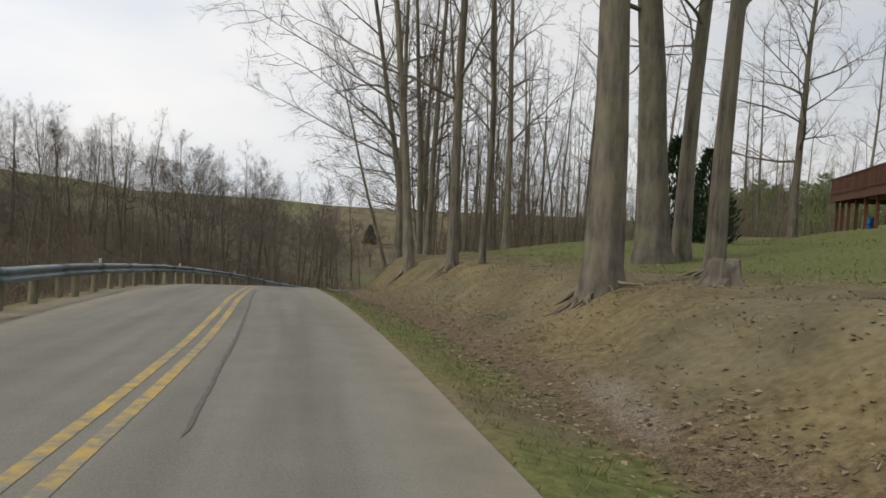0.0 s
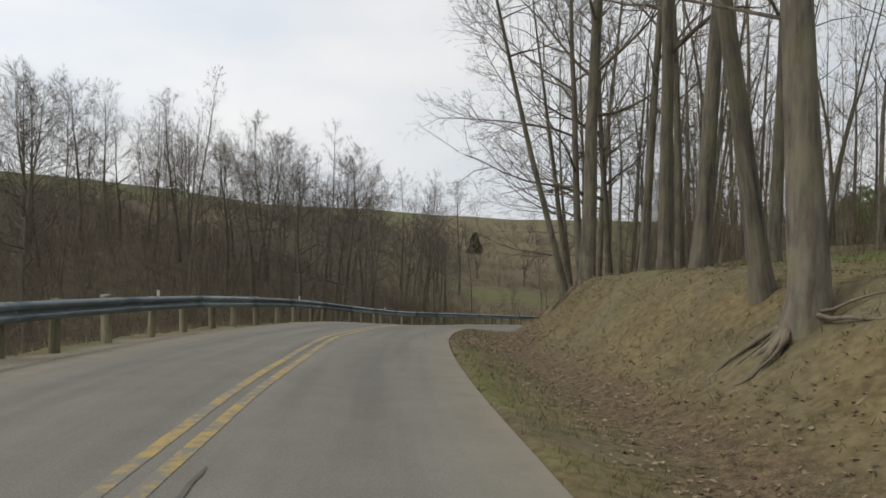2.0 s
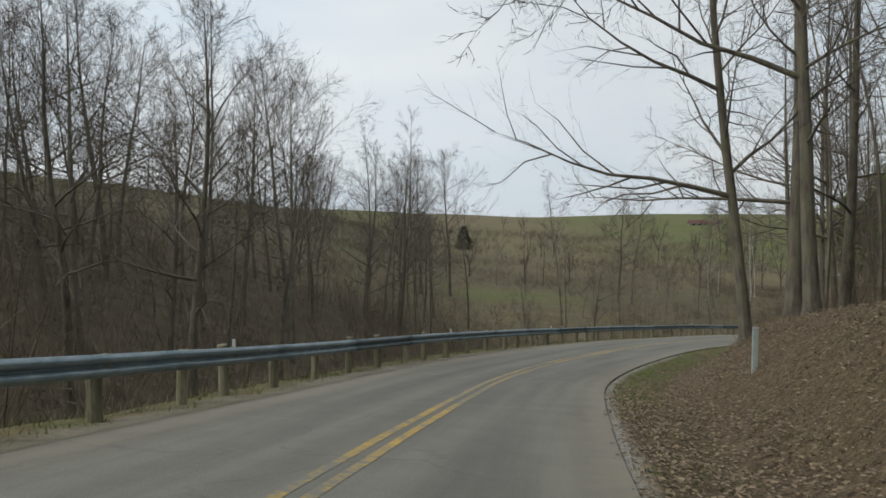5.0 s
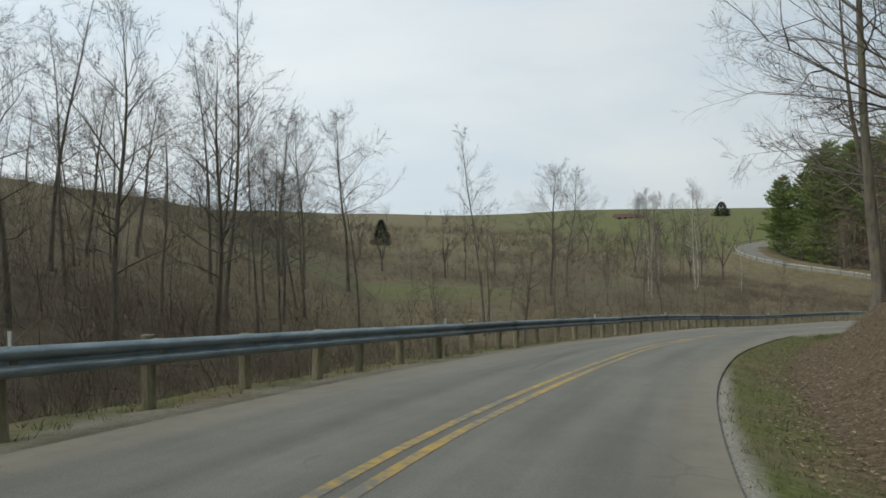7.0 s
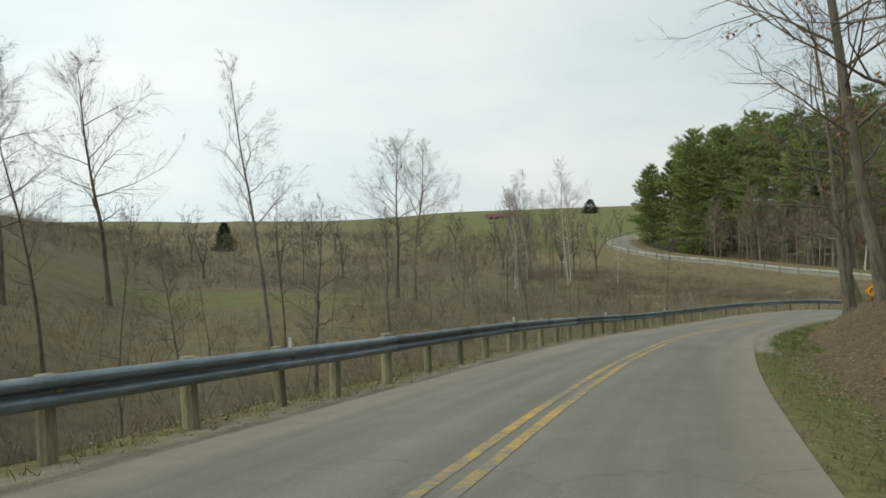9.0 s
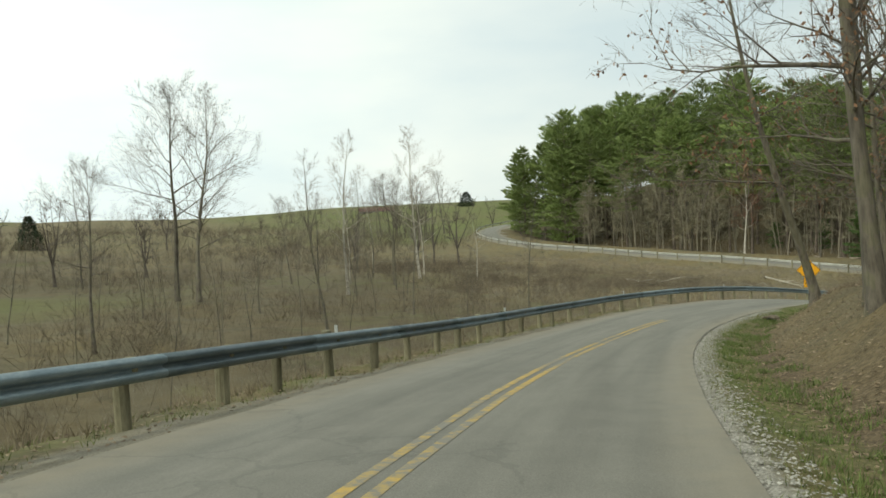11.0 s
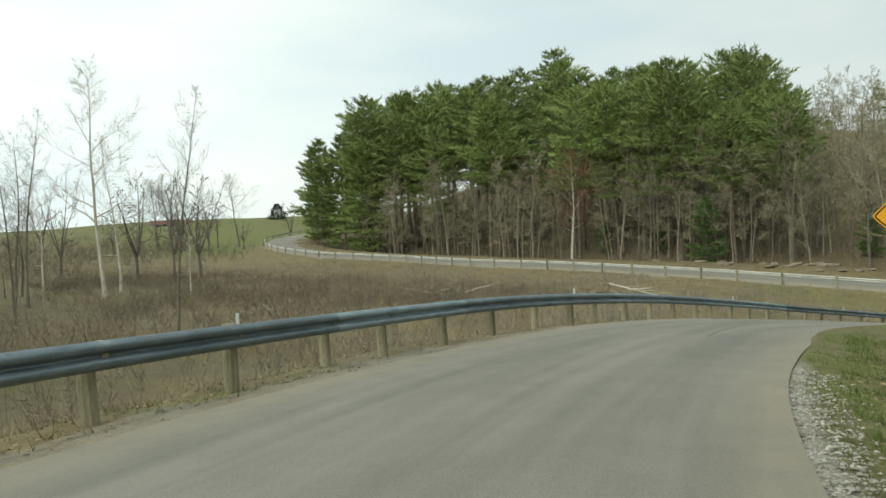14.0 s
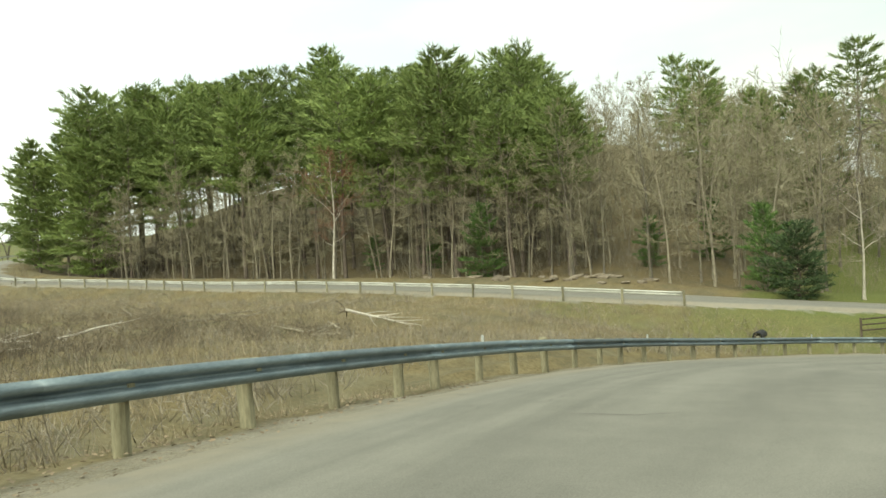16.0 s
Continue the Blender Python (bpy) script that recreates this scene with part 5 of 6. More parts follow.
brush("brush", pick(7600, (-75, 20, 15, 150), lambda x, y, u, d, uf, df: u > 6.0 and d < 60 and y < 98 + 26 * noise.noise((x / 11, y / 11, 3.5)) + 8 * (-x > 24)), 3.2, 6, 4, BRUSH,
      "dense bare brown brush on the slope below the rail", 0.010)
brush("brush", pick(1500, (-60, 10, 30, 100), lambda x, y, u, d, uf, df: 9 < u < 42 and noise.noise((x / 9, y / 9, 2.5)) > -0.2), 4.6, 4, 5, BRUSH,
      "tall brown thicket of bare saplings below the rail", 0.011, 0.30)
brush("brush", pick(7600, (-60, 100, 110, 275), lambda x, y, u, d, uf, df: u > 18 and df > 6 and noise.noise((x / 14, y / 14, 0.5)) > -0.25 and not (-22 < x < 12 and 152 < y < 190) and x < 60), 2.4, 6, 4, BRUSH,
      "bare grey-brown brush in the valley bottom", 0.011, 0.75)
brush("brush", pick(3000, (4, 62, 104, 168), lambda x, y, u, d, uf, df: 6.5 < u < 30 and noise.noise((x / 6, y / 6, 8.5)) > -0.1), 1.9, 6, 5, BRUSH,
      "grey-brown scrub stems on the slope before the bend", 0.006, 0.6)
brush("brush", pick(9500, (-12, 100, 80, 175), lambda x, y, u, d, uf, df: 5.2 < u < 22 and df > 5), 0.8, 7, 3, BRUSH_TAN,
      "pale dead weeds and briars on the slope below the rail", 0.0042, 0.9)
brush("brush", pick(5200, (0, 50, 60, 128), lambda x, y, u, d, uf, df: -9.6 < u < -6.0), 1.0, 4, 4, BRUSH, "thin bare seedlings and briars on the leafy bank", 0.0035, 0.8)
brush("brush", pick(3800, (-150, 90, 235, 420), lambda x, y, u, d, uf, df: noise.noise((x / 30, y / 30, 1.5)) > -0.05), 3.6, 6, 4, BRUSH,
      "grey-brown scrub on the far fields", 0.022, 0.6)
brush("brush", pick(3600, (96, 170, 136, 268), lambda x, y, u, d, uf, df: uf < -13 and (df < 40 or y < 190)), 2.8, 5, 4, BRUSH_TAN, "bare undergrowth beneath the pines", 0.011)
brush("brush", pick(2600, (44, 74, 156, 218), lambda x, y, u, d, uf, df: df > 7 and noise.noise((x / 5, y / 5, 6.5)) > 0.0), 1.3, 7, 5, BRUSH,
      "tangled dark briars on the meadow slope", 0.010, 1.2)
brush("brush", pick(4600, (44, 100, 138, 235), lambda x, y, u, d, uf, df: u > 6 and df > 4 and uf > 0 and noise.noise((x / 7, y / 7, 4.5)) > -0.2), 0.9, 6, 4, BRUSH_TAN, "low tan weeds and briars across the meadow", 0.011, 1.0)
brush("brush", pick(5200, (0, 66, 42, 128), lambda x, y, u, d, uf, df: -36 < u < -8.8), 4.0, 5, 4, BRUSH, "bare undergrowth on the wooded bank", 0.009, 0.35)


brush("brush", pick(1800, (28, 95, 45, 112), lambda x, y, u, d, uf, df: u < -30 and y > 60 - 0.2 * x), 5.5, 5, 4, BRUSH, "grey thicket at the back of the wood", 0.02, 0.4)


def blades(name, places, length, width, material, label, category, per=5, lie=0.5):
    sh = Shape()
    for p in places:
        for _ in range(per):
            d = (Vector((0, 0, 1)) + Vector((rnd(-1, 1), rnd(-1, 1), 0)) * lie).normalized()
            q = p + Vector((rnd(-0.12, 0.12), rnd(-0.12, 0.12), -0.02))
            sh.sliver(q, q + d * (length * rnd(0.5, 1.3)), width * 1.3)
    return tagged(new(name, sh.mesh(name, material)), label, category, kind="stuff")


S = lambda metres: START + int(metres * 2)
pts = [verge_point(rng.randint(S(-12), S(172)), rnd(4.3, 7.5)) for _ in range(5200)]
blades("dead_grass", pts, 0.26, 0.010, STRAW, "straw-coloured dead grass tufts under the guardrail", "grass", 5, 0.7)
pts = [verge_point(rng.randint(S(40), S(150)), rnd(3.6, 6.0)) for _ in range(4500)]
blades("grass", pts, 0.12, 0.010, GRASS, "olive winter grass under the guardrail", "grass", 4, 0.8)
pts = [verge_point(rng.randint(S(-8), S(156)), rnd(-4.0, -2.72)) for _ in range(8000)]
blades("grass", pts, 0.09, 0.007, GRASS, "short green grass along the road's edge", "grass", 5, 0.7)
pts = [verge_point(rng.randint(S(112), S(156)), rnd(-4.5, -3.15)) for _ in range(5000)]
blades("grass", [p for p in pts if noise.noise((p.x / 0.9, p.y / 0.9, 7.0)) > 0.0], 0.15, 0.010, FRESH, "fresh green spring grass beside the gravel edge", "grass", 5, 0.7)
pts = [verge_point(rng.randint(S(-8), S(150)), rnd(-9.5, -4.2)) for _ in range(5200)]
blades("dead_grass", pts, 0.12, 0.008, STRAW, "thin dead grass on the bank", "grass", 4, 1.0)
pts = [verge_point(rng.randint(S(15), S(60)), rnd(-9.3, -4.6)) for _ in range(5000)]
blades("grass", pts, 0.085, 0.008, GRASS, "thin olive winter grass on the bank", "grass", 3, 0.9)
xy = pick(9000, (2, 45, 6, 50), lambda x, y, u, d, uf, df: u < -8.5)
blades("grass", [Vector((x, y, z)) for (x, y), z in zip(xy, surface(xy))], 0.12, 0.016, GRASS, "short winter lawn grass with green patches", "grass", 3, 0.8)
xy = pick(17000, (45, 100, 136, 225), lambda x, y, u, d, uf, df: u > 8.5 and df > 3.5 and uf > 0 and noise.noise((x / 4, y / 4, 9.0)) > -0.25)
blades("dead_grass", [Vector((x, y, z)) for (x, y), z in zip(xy, surface(xy))], 0.55, 0.015, WEED, "tall tan dead weeds across the meadow", "grass", 5, 0.7)


def leaves(name, places, size, label):
    sh = Shape()
    for p in places:
        n = (Vector((0, 0, 1)) + rvec() * 0.3).normalized()
        d = n.cross(rvec()).normalized()
        side = n.cross(d)
        s = size * rnd(0.6, 1.4)
        i = len(sh.v)
        lift = Vector((0, 0, 0.007))
        curl = n * (s * rnd(0.04, 0.16))
        sh.v += [(p + lift - d * s * 0.5)[:], (p + lift + side * s * 0.36 + curl)[:], (p + lift + d * s * 0.5)[:], (p + lift - side * s * 0.36 + curl)[:]]
        sh.f += [(i, i + 1, i + 2), (i, i + 2, i + 3)]
    return tagged(new(name, sh.mesh(name, DEAD_LEAF)), label, "leaves", kind="stuff")


pts = []
while len(pts) < 78000:
    m, o = rnd(-8, 152), rnd(-9.6, -2.7)
    if o > -3.3 and not 36 < m < 64:
        continue
    dense = 0.95 if m > 42 + 5.0 * (-4 - o) else (0.95 if -5.2 < o < -3.4 else 0.24)
    if rng.random() < dense * (0.65 + 0.7 * noise.noise((m / 3, o / 1.2, 2.0))):
        pts.append(verge_point(S(m), o))
for k, p in enumerate(pts):
    pts[k] = p + Vector((MID_LEFT[S(0)][1], -MID_LEFT[S(0)][0], 0)) * rnd(-0.25, 0.25)
near_edge = 0
while near_edge < 26000:          # the thick drift of leaves where the bank meets the bend
    m, o = rnd(36, 68), rnd(-6.6, -2.75)
    if rng.random() < (1.0 if o > -5 else 0.45) * (0.7 + 0.8 * noise.noise((m / 1.6, o / 0.9, 9.0))):
        pts.append(verge_point(S(m), o) + Vector((rnd(-0.25, 0.25), rnd(-0.25, 0.25), 0.004)))
        near_edge += 1
pts += [verge_point(S(rnd(96, 172)), rnd(3.2, 5.2)) + Vector((rnd(-0.3, 0.3), rnd(-0.3, 0.3), 0)) for _ in range(7000)]
leaves("leaf_litter", pts, 0.060, "brown fallen leaves lying along the ditch and bank")


def gravel(name, places, label):
    sh = Shape()
    for p in places:
        s, i = 0.007 + 0.020 * rnd(0, 1) ** 2.0, len(sh.v)
        a = rnd(0, 6.28)
        ring = [Vector((math.cos(a + k * 1.57) * s * rnd(0.7, 1.2), math.sin(a + k * 1.57) * s * rnd(0.7, 1.2), rnd(0, s * 0.4))) for k in range(4)]
        sh.v += [(p + Vector((0, 0, s * rnd(0.5, 0.9))))[:]] + [(p + v)[:] for v in ring]
        sh.f += [(i, i + 1 + k, i + 1 + (k + 1) % 4) for k in range(4)]
    return tagged(new(name, sh.mesh(name, GRAVEL)), label, "gravel", kind="stuff")


pts = [verge_point(S(rnd(110, 151)), -2.66 - abs(rng.gauss(0, 0.20))) for _ in range(15000)]
gravel("gravel", [p + Vector((rnd(-0.25, 0.25), rnd(-0.12, 0.12), 0.004)) for p in pts], "loose pale gravel along the pavement's edge")

# ---------------------------------------------------------------- smaller things
def road_crack(points, width):
    """A dark tar-filled crack that wanders over the pavement."""
    sh, line = Shape(), []
    for (ax, ay), (bx, by) in zip(points[:-1], points[1:]):
        n = max(2, int(math.hypot(bx - ax, by - ay) / 0.2))
        line += [(ax + (bx - ax) * k / n, ay + (by - ay) * k / n) for k in range(n)]
    line = np.array(line)
    line += np.array([(rnd(-0.010, 0.010), rnd(-0.010, 0.010)) for _ in line])
    k, u, _ = near(MID, MID_LEFT, line[:, 0], line[:, 1])
    ahead = np.stack([MID_LEFT[k, 1], -MID_LEFT[k, 0]], 1)
    fall = np.gradient(MID[:, 2])[k] / 0.5
    z = road_height(k, u, line) + fall * ((line - MID[k, :2]) * ahead).sum(1) + 0.007
    side = lefts(line)
    for j, p in enumerate(line):
        w = width * rnd(0.35, 0.65) * (0.2 if j in (0, len(line) - 1) else 1)
        sh.v += [(p[0] + side[j][0] * w, p[1] + side[j][1] * w, z[j]), (p[0] - side[j][0] * w, p[1] - side[j][1] * w, z[j])]
    sh.f = [(2 * j, 2 * j + 2, 2 * j + 3, 2 * j + 1) for j in range(len(line) - 1)]
    return tagged(new("road_crack", sh.mesh("road_crack", TAR)), "dark wandering crack in the worn asphalt", "crack", kind="structure")


def crack_along(places, width):
    """A crack through places given as metres along the road and metres to the left of its middle."""
    road_crack([(MID[START + int(round(a * 2))][:2] + MID_LEFT[START + int(round(a * 2))] * o).tolist() for a, o in places], width)


crack_along([(4.5, -0.60), (7.5, -0.51), (10.5, -0.47), (15.5, -0.43), (18.5, -0.40), (24, -0.42)], 0.042)          # sealed joint beside the lines
crack_along([(82, 0.80), (84, 1.02), (85.5, 1.17), (86.5, 1.22), (88, 1.14)], 0.032)
crack_along([(37, -2.1), (38, -2.0), (39, -1.9), (40, -1.83), (41, -1.84), (41.8, -1.92)], 0.022)
crack_along([(155, -0.80), (156.5, -0.67), (158, -0.63), (160, -0.51), (161, -0.55), (161.5, -1.05)], 0.020)
crack_along([(166, 0.20), (166, -0.60), (166.5, -1.25)], 0.016)
crack_along([(131, -2.57), (133, -2.59), (135.5, -2.56), (138, -2.60), (140.5, -2.57)], 0.022)


def deck(x, y, turn):
    """A raised wooden deck on posts at the edge of the lawn."""
    root = tagged(new("deck"), "raised red-brown wooden deck on tall posts", "deck")
    gz = ground_z(x, y)
    root.matrix_basis = Matrix.Translation((x, y, gz)) @ Matrix.Rotation(turn, 4, "Z")
    w, dp, h = 13.0, 4.2, 2.15
    for a in range(int(w / 0.15)):
        part("board", bevelled_box("board", (0.14, dp, 0.04), DECK, 0.004) if a == 0 else bpy.data.meshes["board"], DECK, root).location = (0.075 + a * 0.15, dp / 2, h)
    for yy in (0.03, dp - 0.03):
        part("rim_joist", bevelled_box("rim_joist", (w, 0.05, 0.28), DECK, 0.005), DECK, root).location = (w / 2, yy, h - 0.17)
    part("rim_joist", bevelled_box("side_joist", (0.05, dp, 0.28), DECK, 0.005), DECK, root).location = (0.0, dp / 2, h - 0.17)
    post = bevelled_box("deck_post", (0.15, 0.15, h + 0.6), DECK, 0.01)
    for xx in (0.5, 2.0, 3.6, 5.4, 7.4, 9.6, 12.0):
        for yy in (0.3, dp - 0.3):
            part("deck_post", post, DECK, root).location = (xx, yy, (h - 0.6) / 2 - 0.15)
    rail, bal = bevelled_box("hand_rail", (w, 0.09, 0.05), DECK, 0.006), bevelled_box("baluster", (0.06, 0.045, 0.95), DECK, 0.004)
    part("hand_rail", rail, DECK, root).location = (w / 2, 0.03, h + 0.93)
    part("hand_rail", rail, DECK, root).location = (w / 2, 0.03, h + 0.12)
    side = bevelled_box("side_rail", (0.09, dp, 0.05), DECK, 0.006)
    part("hand_rail", side, DECK, root).location = (0.03, dp / 2, h + 0.93)
    for a in range(int(w / 0.115)):
        part("baluster", bal, DECK, root).location = (0.1 + a * 0.115, 0.03, h + 0.47)
    for a in range(int(dp / 0.14)):
        part("baluster", bal, DECK, root).location = (0.03, 0.1 + a * 0.14, h + 0.47)
    return root


deck(23.9, 38.5, radians(-112.7))


def barrel(x, y):
    sh = Shape()
    rings = ((0, 0.26), (0.04, 0.29), (0.28, 0.30), (0.31, 0.315), (0.34, 0.30), (0.58, 0.30), (0.61, 0.315), (0.64, 0.30), (0.86, 0.29), (0.90, 0.26))
    sh.tube([Vector((0, 0, z)) for z, _ in rings], [r for _, r in rings], 16, True)
    ob = tagged(new("barrel", sh.mesh("barrel", BLUE_PLASTIC, True)), "blue plastic barrel under the wooden deck", "barrel")
    ob.location = (x, y, ground_z(x, y) - 0.02)
    return ob


barrel(21.9, 32.0)


def root_fan(x, y, r, toward, label):
    """Weathered surface roots that spread from a trunk's foot and soon dive into the bank."""
    root = tagged(new("root_fan"), label, "roots")
    for k in range(12):
        a = toward + rnd(-1.5, 1.5)
        d = Vector((math.cos(a), math.sin(a), 0))
        p = Vector((x, y, 0)) + d * r * 0.75
        pts, n = [], rng.randint(5, 7)
        for j in range(n):
            g = j / (n - 1)
            pts.append(Vector((p.x, p.y, ground_z(p.x, p.y) + 0.12 * (1 - g) ** 2 - 0.05 * g + rnd(0, 0.03))))
            d = (d + Vector((rnd(-0.7, 0.7), rnd(-0.7, 0.7), 0))).normalized()
            p = p + d * rnd(0.09, 0.20)
        rr = rnd(0.010, 0.034)
        sh = Shape()
        sh.tube(pts, [rr * (1.5 - 1.2 * j / (n - 1)) for j in range(n)], 6)
        part("root", sh, BARK_ROOT, root, smooth=True)
    return root


for x, y, r, a in ((3.5, 11.8, 0.4, 3.6), (1.8, 22.0, 0.28, 3.4), (0.6, 27.0, 0.33, 3.6), (-0.3, 41.4, 0.34, 3.6), (0.9, 48.1, 0.25, 3.3), (5.9, 12.9, 0.2, 3.8)):
    root_fan(x, y, r, a, "exposed pale roots spreading down the bank")


def stump(x, y):
    sh = Shape()
    z = ground_z(x, y)
    n = 12
    for zz, rr, wob in ((-0.2, 0.42, 0.1), (0.02, 0.36, 0.09), (0.16, 0.27, 0.04), (0.36, 0.24, 0.02), (0.40, 0.22, 0.02), (0.38, 0.02, 0.0)):
        sh.v += [(x + (rr + wob * math.sin(k * 2.6)) * math.cos(6.283 * k / n), y + (rr + wob * math.sin(k * 2.6)) * math.sin(6.283 * k / n), z + zz + (0.05 * math.sin(k * 1.9) if zz > 0.3 else 0)) for k in range(n)]
    for lev in range(5):
        sh.f += [(lev * n + k, lev * n + (k + 1) % n, (lev + 1) * n + (k + 1) % n, (lev + 1) * n + k) for k in range(n)]
    return tagged(new("tree_stump", sh.mesh("tree_stump", BARK)), "old weathered grey tree stump on the bank", "stump")


stump(5.0, 10.6)


def rock(x, y, sx, sy, sz, turn, lift=0.0, name="rock", label="flat weathered sandstone rock in the slope"):
    bm = bmesh.new()
    bmesh.ops.create_icosphere(bm, subdivisions=2, radius=0.5)
    seed = rnd(0, 50)
    for v in bm.verts:
        k = 1 + 0.35 * noise.noise(v.co * 2.2 + Vector((seed, 0, 0)))
        v.co = Vector((max(-0.42, min(0.42, v.co.x)), max(-0.40, min(0.40, v.co.y)), max(-0.34, min(0.34, v.co.z)))) * k
        v.co = Vector((v.co.x * sx, v.co.y * sy, v.co.z * sz))
    me = bpy.data.meshes.new(name)
    bm.to_mesh(me)
    bm.free()
    me.materials.append(ROCK)
    ob = new(name, me)
    ob.matrix_basis = pose(x, y, ground_z(x, y) + lift, rnd(-8, 8), rnd(-8, 8), turn)
    return tagged(ob, label, "rock", "rocks in the road cut")


for k in range(26):
    y = rnd(158, 184)
    x = np.interp(y, [158, 168, 184], [102.4, 101.5, 99.9]) + rnd(5.6, 9.5)
    rock(x, y, rnd(0.7, 2.0), rnd(0.5, 1.2), rnd(0.25, 0.55), rnd(60, 120), 0.05)
def drain_mouth(r, o):
    """A short rusty pipe end among rough stones in the ditch."""
    root = tagged(new("drain_pipe"), "dark ditch drain mouth set among rough stones", "drain")
    p, ahead = verge_point(r, o), Vector((MID_LEFT[r][1], -MID_LEFT[r][0], 0))
    root.matrix_basis = Matrix.Translation(p - Vector((0, 0, 0.16))) @ Matrix.Scale(0.8, 4) @ ahead.to_track_quat("X", "Z").to_matrix().to_4x4()
    sh, n = Shape(), 14
    for x, rr in ((0.7, 0.24), (0.0, 0.24), (0.0, 0.20), (0.7, 0.20)):
        sh.v += [(x, rr * math.cos(6.283 * k / n), 0.16 + rr * math.sin(6.283 * k / n)) for k in range(n)]
    for lev in range(3):
        sh.f += [(lev * n + k, lev * n + (k + 1) % n, (lev + 1) * n + (k + 1) % n, (lev + 1) * n + k) for k in range(n)]
    sh.f.append(tuple(3 * n + k for k in range(n)))
    part("pipe", sh, SIGN_POST, root)
    for x, y, z, a, tilt in ((0.25, -0.12, 0.40, 0.44, 9), (0.22, 0.26, 0.36, 0.34, -6), (0.15, -0.40, 0.20, 0.32, -14), (0.2, 0.44, 0.16, 0.30, 12), (-0.18, 0.3, 0.04, 0.20, 30), (-0.2, -0.25, 0.02, 0.16, 50)):
        bm = bmesh.new()
        bmesh.ops.create_icosphere(bm, subdivisions=2, radius=0.5)
        for v in bm.verts:
            v.co *= 1 + 0.45 * noise.noise(v.co * 2.4 + Vector((a * 90, 0, 0)))
            v.co = Vector((v.co.x * a, v.co.y * a * 1.25, max(-0.35, min(0.30, v.co.z)) * a * 0.7))
        me = bpy.data.meshes.new("stone")
        bm.to_mesh(me)
        bm.free()
        me.materials.append(ROCK)
        part("stone", me, ROCK, root).matrix_basis = pose(x, y, z, tilt, -tilt * 0.6, tilt * 2)
    return root


drain_mouth(S(145.5), -3.65)


def marker_post(x, y):
    """A short pale roadside marker."""
    root = tagged(new("marker_post"), "short pale green plastic marker post by the road", "post")
    root.location = (x, y, ground_z(x, y))
    part("stake", bevelled_box("stake", (0.11, 0.05, 1.0), TEAL, 0.012), TEAL, root).location = (0, 0, 0.30)
    part("cap", bevelled_box("cap", (0.12, 0.06, 0.06), WHITE, 0.012), WHITE, root, "whiter cap").location = (0, 0, 0.82)
    return root


marker_post(1.0, 61.4)


def fallen_wood(x, y, n, length, r, material, label, turn=None):
    root = tagged(new("brushwood" if n > 2 else "fallen_log"), label, "brushwood" if n > 2 else "log")
    for _ in range(n):
        sh = Shape()
        a = rnd(0, 6.28) if turn is None else turn + rnd(-0.5, 0.5)
        p = Vector((x + rnd(-1.4, 1.4), y + rnd(-1.4, 1.4), 0))
        d = Vector((math.cos(a), math.sin(a), rnd(0.02, 0.28)))
        L = length * rnd(0.5, 1.1)
        p.z = ground_z(p.x, p.y) + rnd(0.06, 0.45)
        pts = bend_path(p, d.normalized(), L, 4, 0.12, 0.0)
        rr = r * rnd(0.4, 1.0)
        sh.tube(pts, [rr, rr * 0.9, rr * 0.75, rr * 0.5, 0.003], 5)
        for _ in range(7):
            q = along(pts, rnd(0.3, 1))
            sh.spike(q, q + (d + rvec()).normalized() * L * rnd(0.15, 0.35), rr * 0.3)
        part("branch", sh, material, root)
    return root


def uprooted_tree(x, y, turn):
    """A bleached little tree that lies with its torn root plate up and its forked top in the weeds."""
    root = tagged(new("fallen_tree"), "bleached uprooted tree lying in the meadow weeds", "log")
    base = Vector((x, y, ground_z(x, y)))
    d = Vector((math.cos(turn), math.sin(turn), 0))
    side = Vector((-d.y, d.x, 0))
    sh = Shape()
    end = base + d * 4.6
    end.z = ground_z(end.x, end.y) + 0.12
    a = base + Vector((0, 0, 0.55))
    sh.tube([a, a.lerp(end, 0.35), a.lerp(end, 0.7) + side * 0.1, end], [0.085, 0.07, 0.045, 0.02], 7, True)
    part("trunk", sh, BARK_PALE, root, smooth=True)
    for k in range(7):
        sh = Shape()
        p = a.lerp(end, rnd(0.25, 0.9))
        sh.tube(bend_path(p, (d + side * rnd(-0.6, 0.6) + Vector((0, 0, rnd(0, 0.35)))).normalized(), rnd(1.2, 2.6), 4, 0.12, -0.05), [0.035, 0.028, 0.02, 0.012, 0.003], 5)
        part("branch", sh, BARK_PALE, root)
    for k in range(9):
        sh = Shape()
        t = rnd(0, 6.28)
        sh.tube(bend_path(a, (side * math.cos(t) + Vector((0, 0, math.sin(t))) - d * 0.4).normalized(), rnd(0.4, 0.9), 3, 0.3, 0), [0.06, 0.045, 0.03, 0.003], 5)
        part("root", sh, BARK_ROOT, root)
    return root


uprooted_tree(78.6, 163.0, 4.75)
for x, y, n, run in ((73.0, 166.6, 10, 3.6), (74.6, 175.2, 7, 2.8), (71.0, 174.0, 6, 2.6), (61.4, 160.0, 11, 2.4), (70.3, 156.2, 6, 2.6), (50.7, 160.2, 7, 2.4),
                     (68.4, 211.0, 9, 3.6), (84.0, 171.5, 5, 2.4), (58.5, 187.0, 7, 3.0), (64.0, 196.0, 8, 3.2), (56.0, 176.0, 6, 2.6)):
    fallen_wood(x, y, n, run, 0.055, BARK_PALE if n > 10 else BARK_TAN, "heap of bare fallen branches in dead weeds")


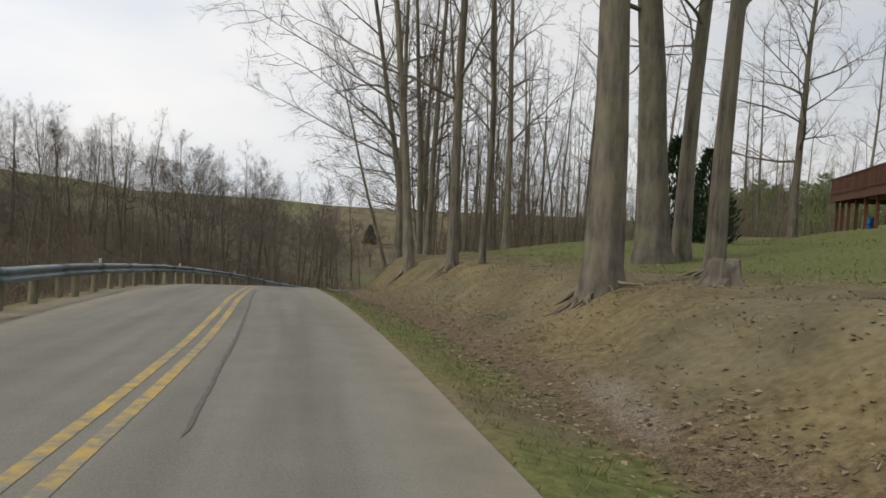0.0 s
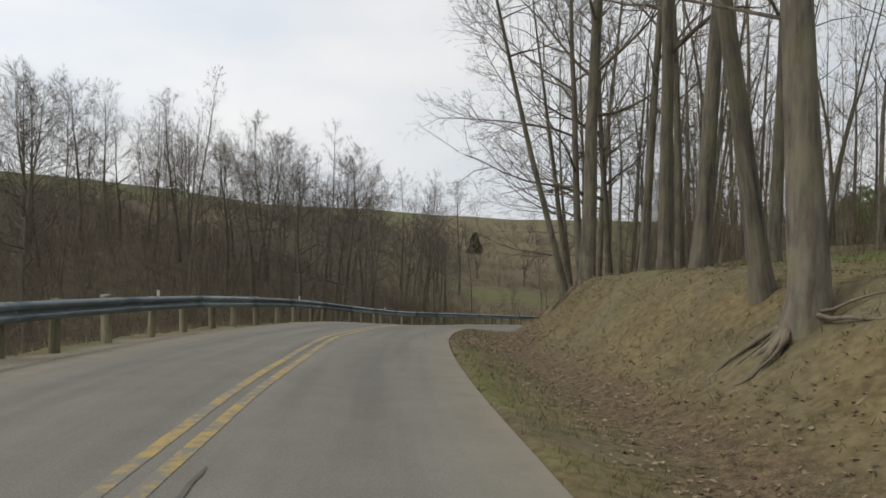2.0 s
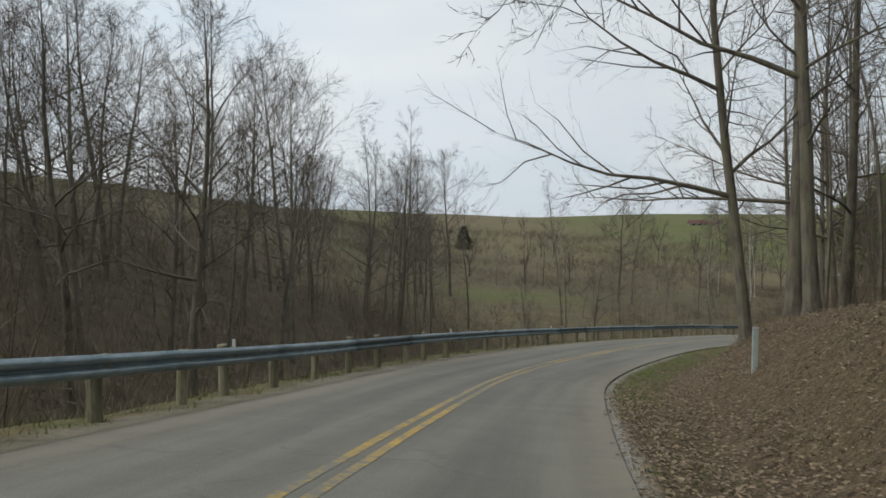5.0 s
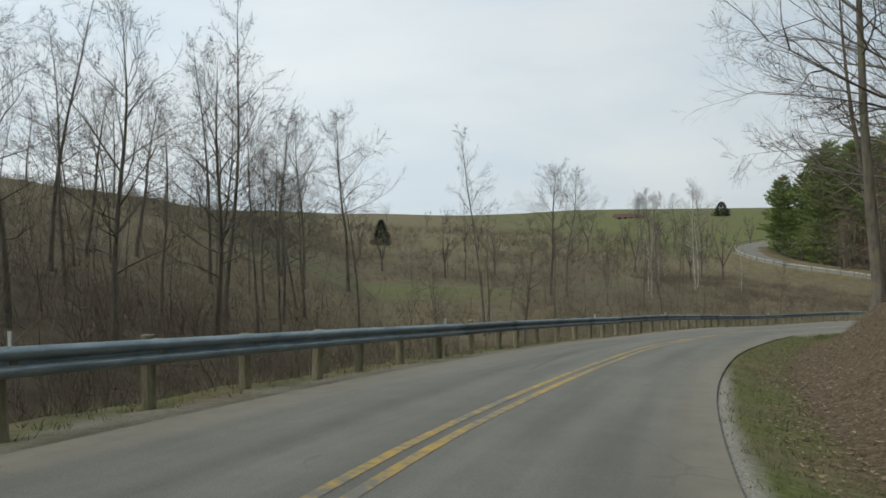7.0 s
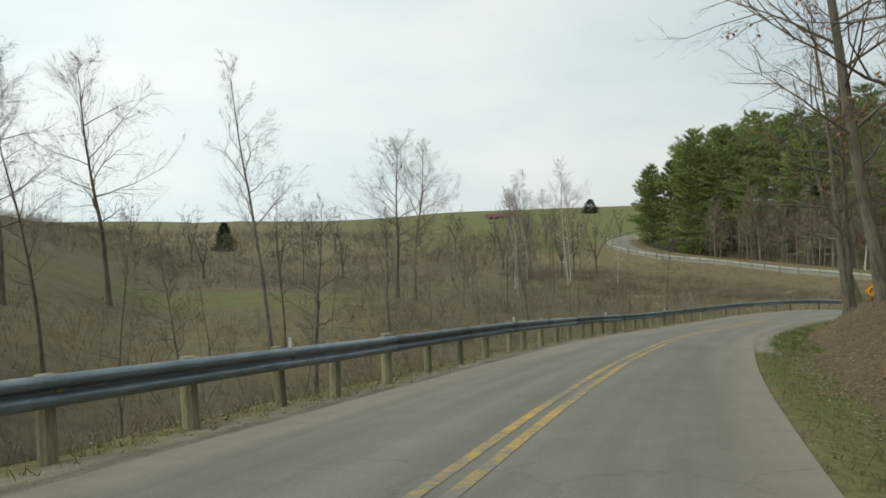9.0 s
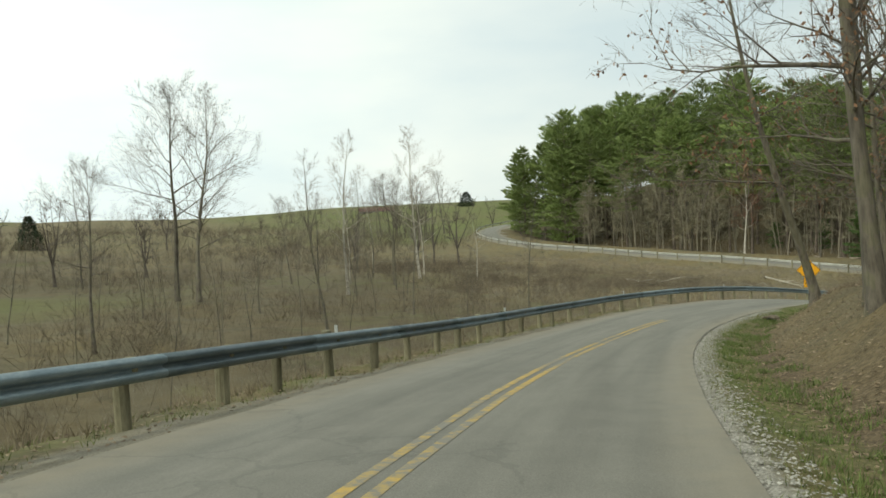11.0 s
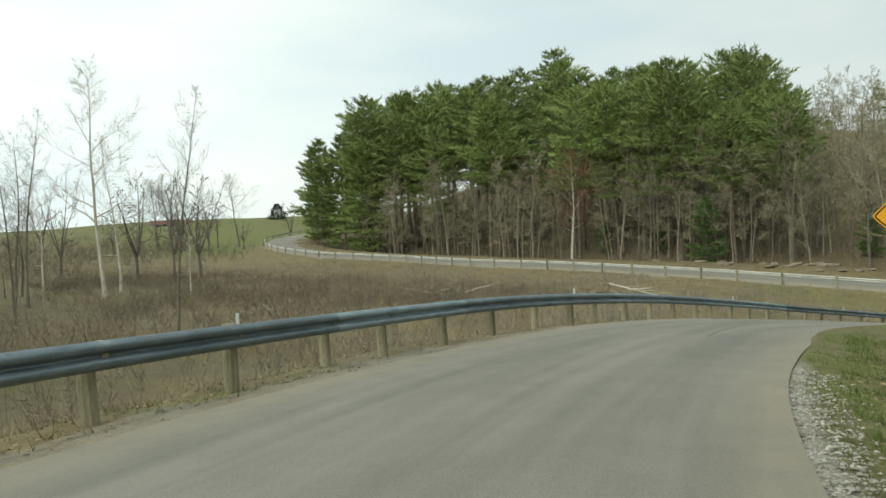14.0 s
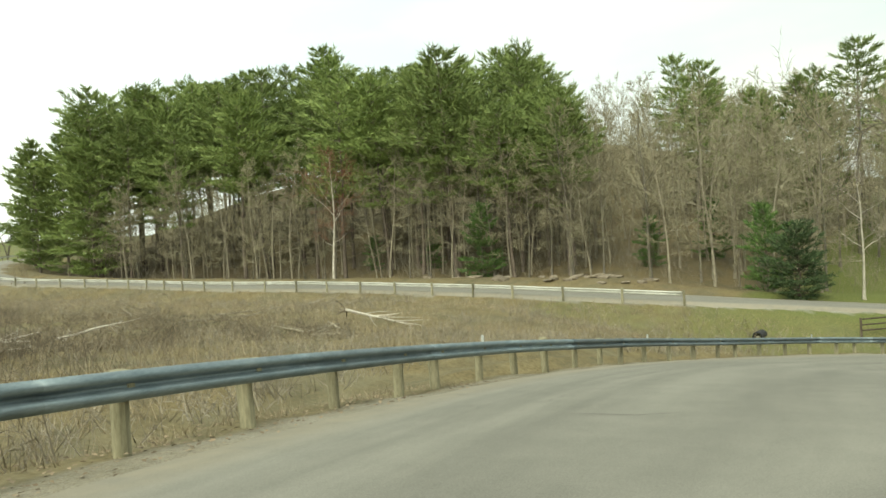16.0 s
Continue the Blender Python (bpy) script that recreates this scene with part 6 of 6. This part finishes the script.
def culvert_pipe(x, y):
    sh = Shape()
    z = ground_z(x, y)
    for zz in range(13):
        rr = 0.29 + (0.02 if zz % 2 else 0)
        sh.v += [(x + 0.6 - zz * 0.10, y + rr * math.cos(6.283 * k / 14), z + 0.14 + rr * math.sin(6.283 * k / 14)) for k in range(14)]
    sh.v += [(x - 0.6, y + 0.25 * math.cos(6.283 * k / 14), z + 0.14 + 0.25 * math.sin(6.283 * k / 14)) for k in range(14)]
    sh.v += [(x + 0.35, y + 0.25 * math.cos(6.283 * k / 14), z + 0.14 + 0.25 * math.sin(6.283 * k / 14)) for k in range(14)]
    for lev in range(14):
        sh.f += [(lev * 14 + k, lev * 14 + (k + 1) % 14, (lev + 1) * 14 + (k + 1) % 14, (lev + 1) * 14 + k) for k in range(14)]
    return tagged(new("culvert_pipe", sh.mesh("culvert_pipe", BLACK_PLASTIC)), "black corrugated culvert pipe end on the grass", "pipe")


culvert_pipe(98.0, 146.6)


def rail_fence():
    root = tagged(new("fence"), "low dark wooden rail fence beside the far road", "fence")
    post, last = bevelled_box("fence_post", (0.12, 0.12, 1.6), BARK_DARK, 0.01), None
    for k in range(7):
        x, y = 101.5 + 1.6 * k, 141.6 - 1.5 * k
        z = ground_z(x, y)
        part("fence_post", post, BARK_DARK, root).location = (x, y, z + 0.35)
        if last:
            for h in (0.35, 0.7, 1.05):
                sh = Shape()
                sh.tube([Vector((last[0], last[1], last[2] + h)), Vector((x, y, z + h))], [0.05, 0.05], 5)
                part("fence_rail", sh, BARK_DARK, root)
        last = (x, y, z)
    return root


rail_fence()


def farmhouse(x, y, w, dp, h):
    root = tagged(new("farmhouse"), "low pale farmhouse with a long red roof", "house")
    z = ground_z(x, y) - 1.7                             # stands just behind the field's crest
    root.matrix_basis = Matrix.Translation((x, y, z)) @ Matrix.Rotation(radians(-10), 4, "Z")
    part("wall", bevelled_box("wall", (w, dp, h), SIDING, 0.03), SIDING, root).location = (0, 0, h / 2 - 0.2)
    sh = Shape()
    for xx in (-w / 2 - 0.5, w / 2 + 0.5):
        sh.v += [(xx, -dp / 2 - 0.6, h - 0.25), (xx, 0, h + dp * 0.24), (xx, dp / 2 + 0.6, h - 0.25), (xx, 0, h - 0.2)]
    sh.f = [(0, 4, 5, 1), (1, 5, 6, 2), (0, 1, 2, 3), (7, 6, 5, 4), (3, 7, 4, 0), (2, 6, 7, 3)]
    part("roof", sh, ROOF_RED, root)
    glass = plain("dark_window", (0.03, 0.035, 0.04), (0.06, 0.07, 0.08), 2.0, 0.15, bump=0)
    pane = bevelled_box("window", (1.4, 0.08, 1.2), glass, 0.02)
    for k in range(5):
        part("window", pane, glass, root).location = (-w / 2 + 2.5 + k * (w - 5) / 4, -dp / 2 - 0.03, 1.5)
    return root


farmhouse(134, 500, 19, 8, 2.3)


# ---------------------------------------------------------------- done with the patterns
for t in (*WOODS_TREE, *BANK_TREE, *EDGE_TREE, *ROUND_TREE, *SPIRE_TREE, *POLE_TREE, *PALE_TREE, *FRINGE_TREE, RED_TREE, OAK_TREE, *PINE, PINE_EDGE, YOUNG_PINE, CEDAR_TREE, SPRUCE_TREE):
    retire(t)
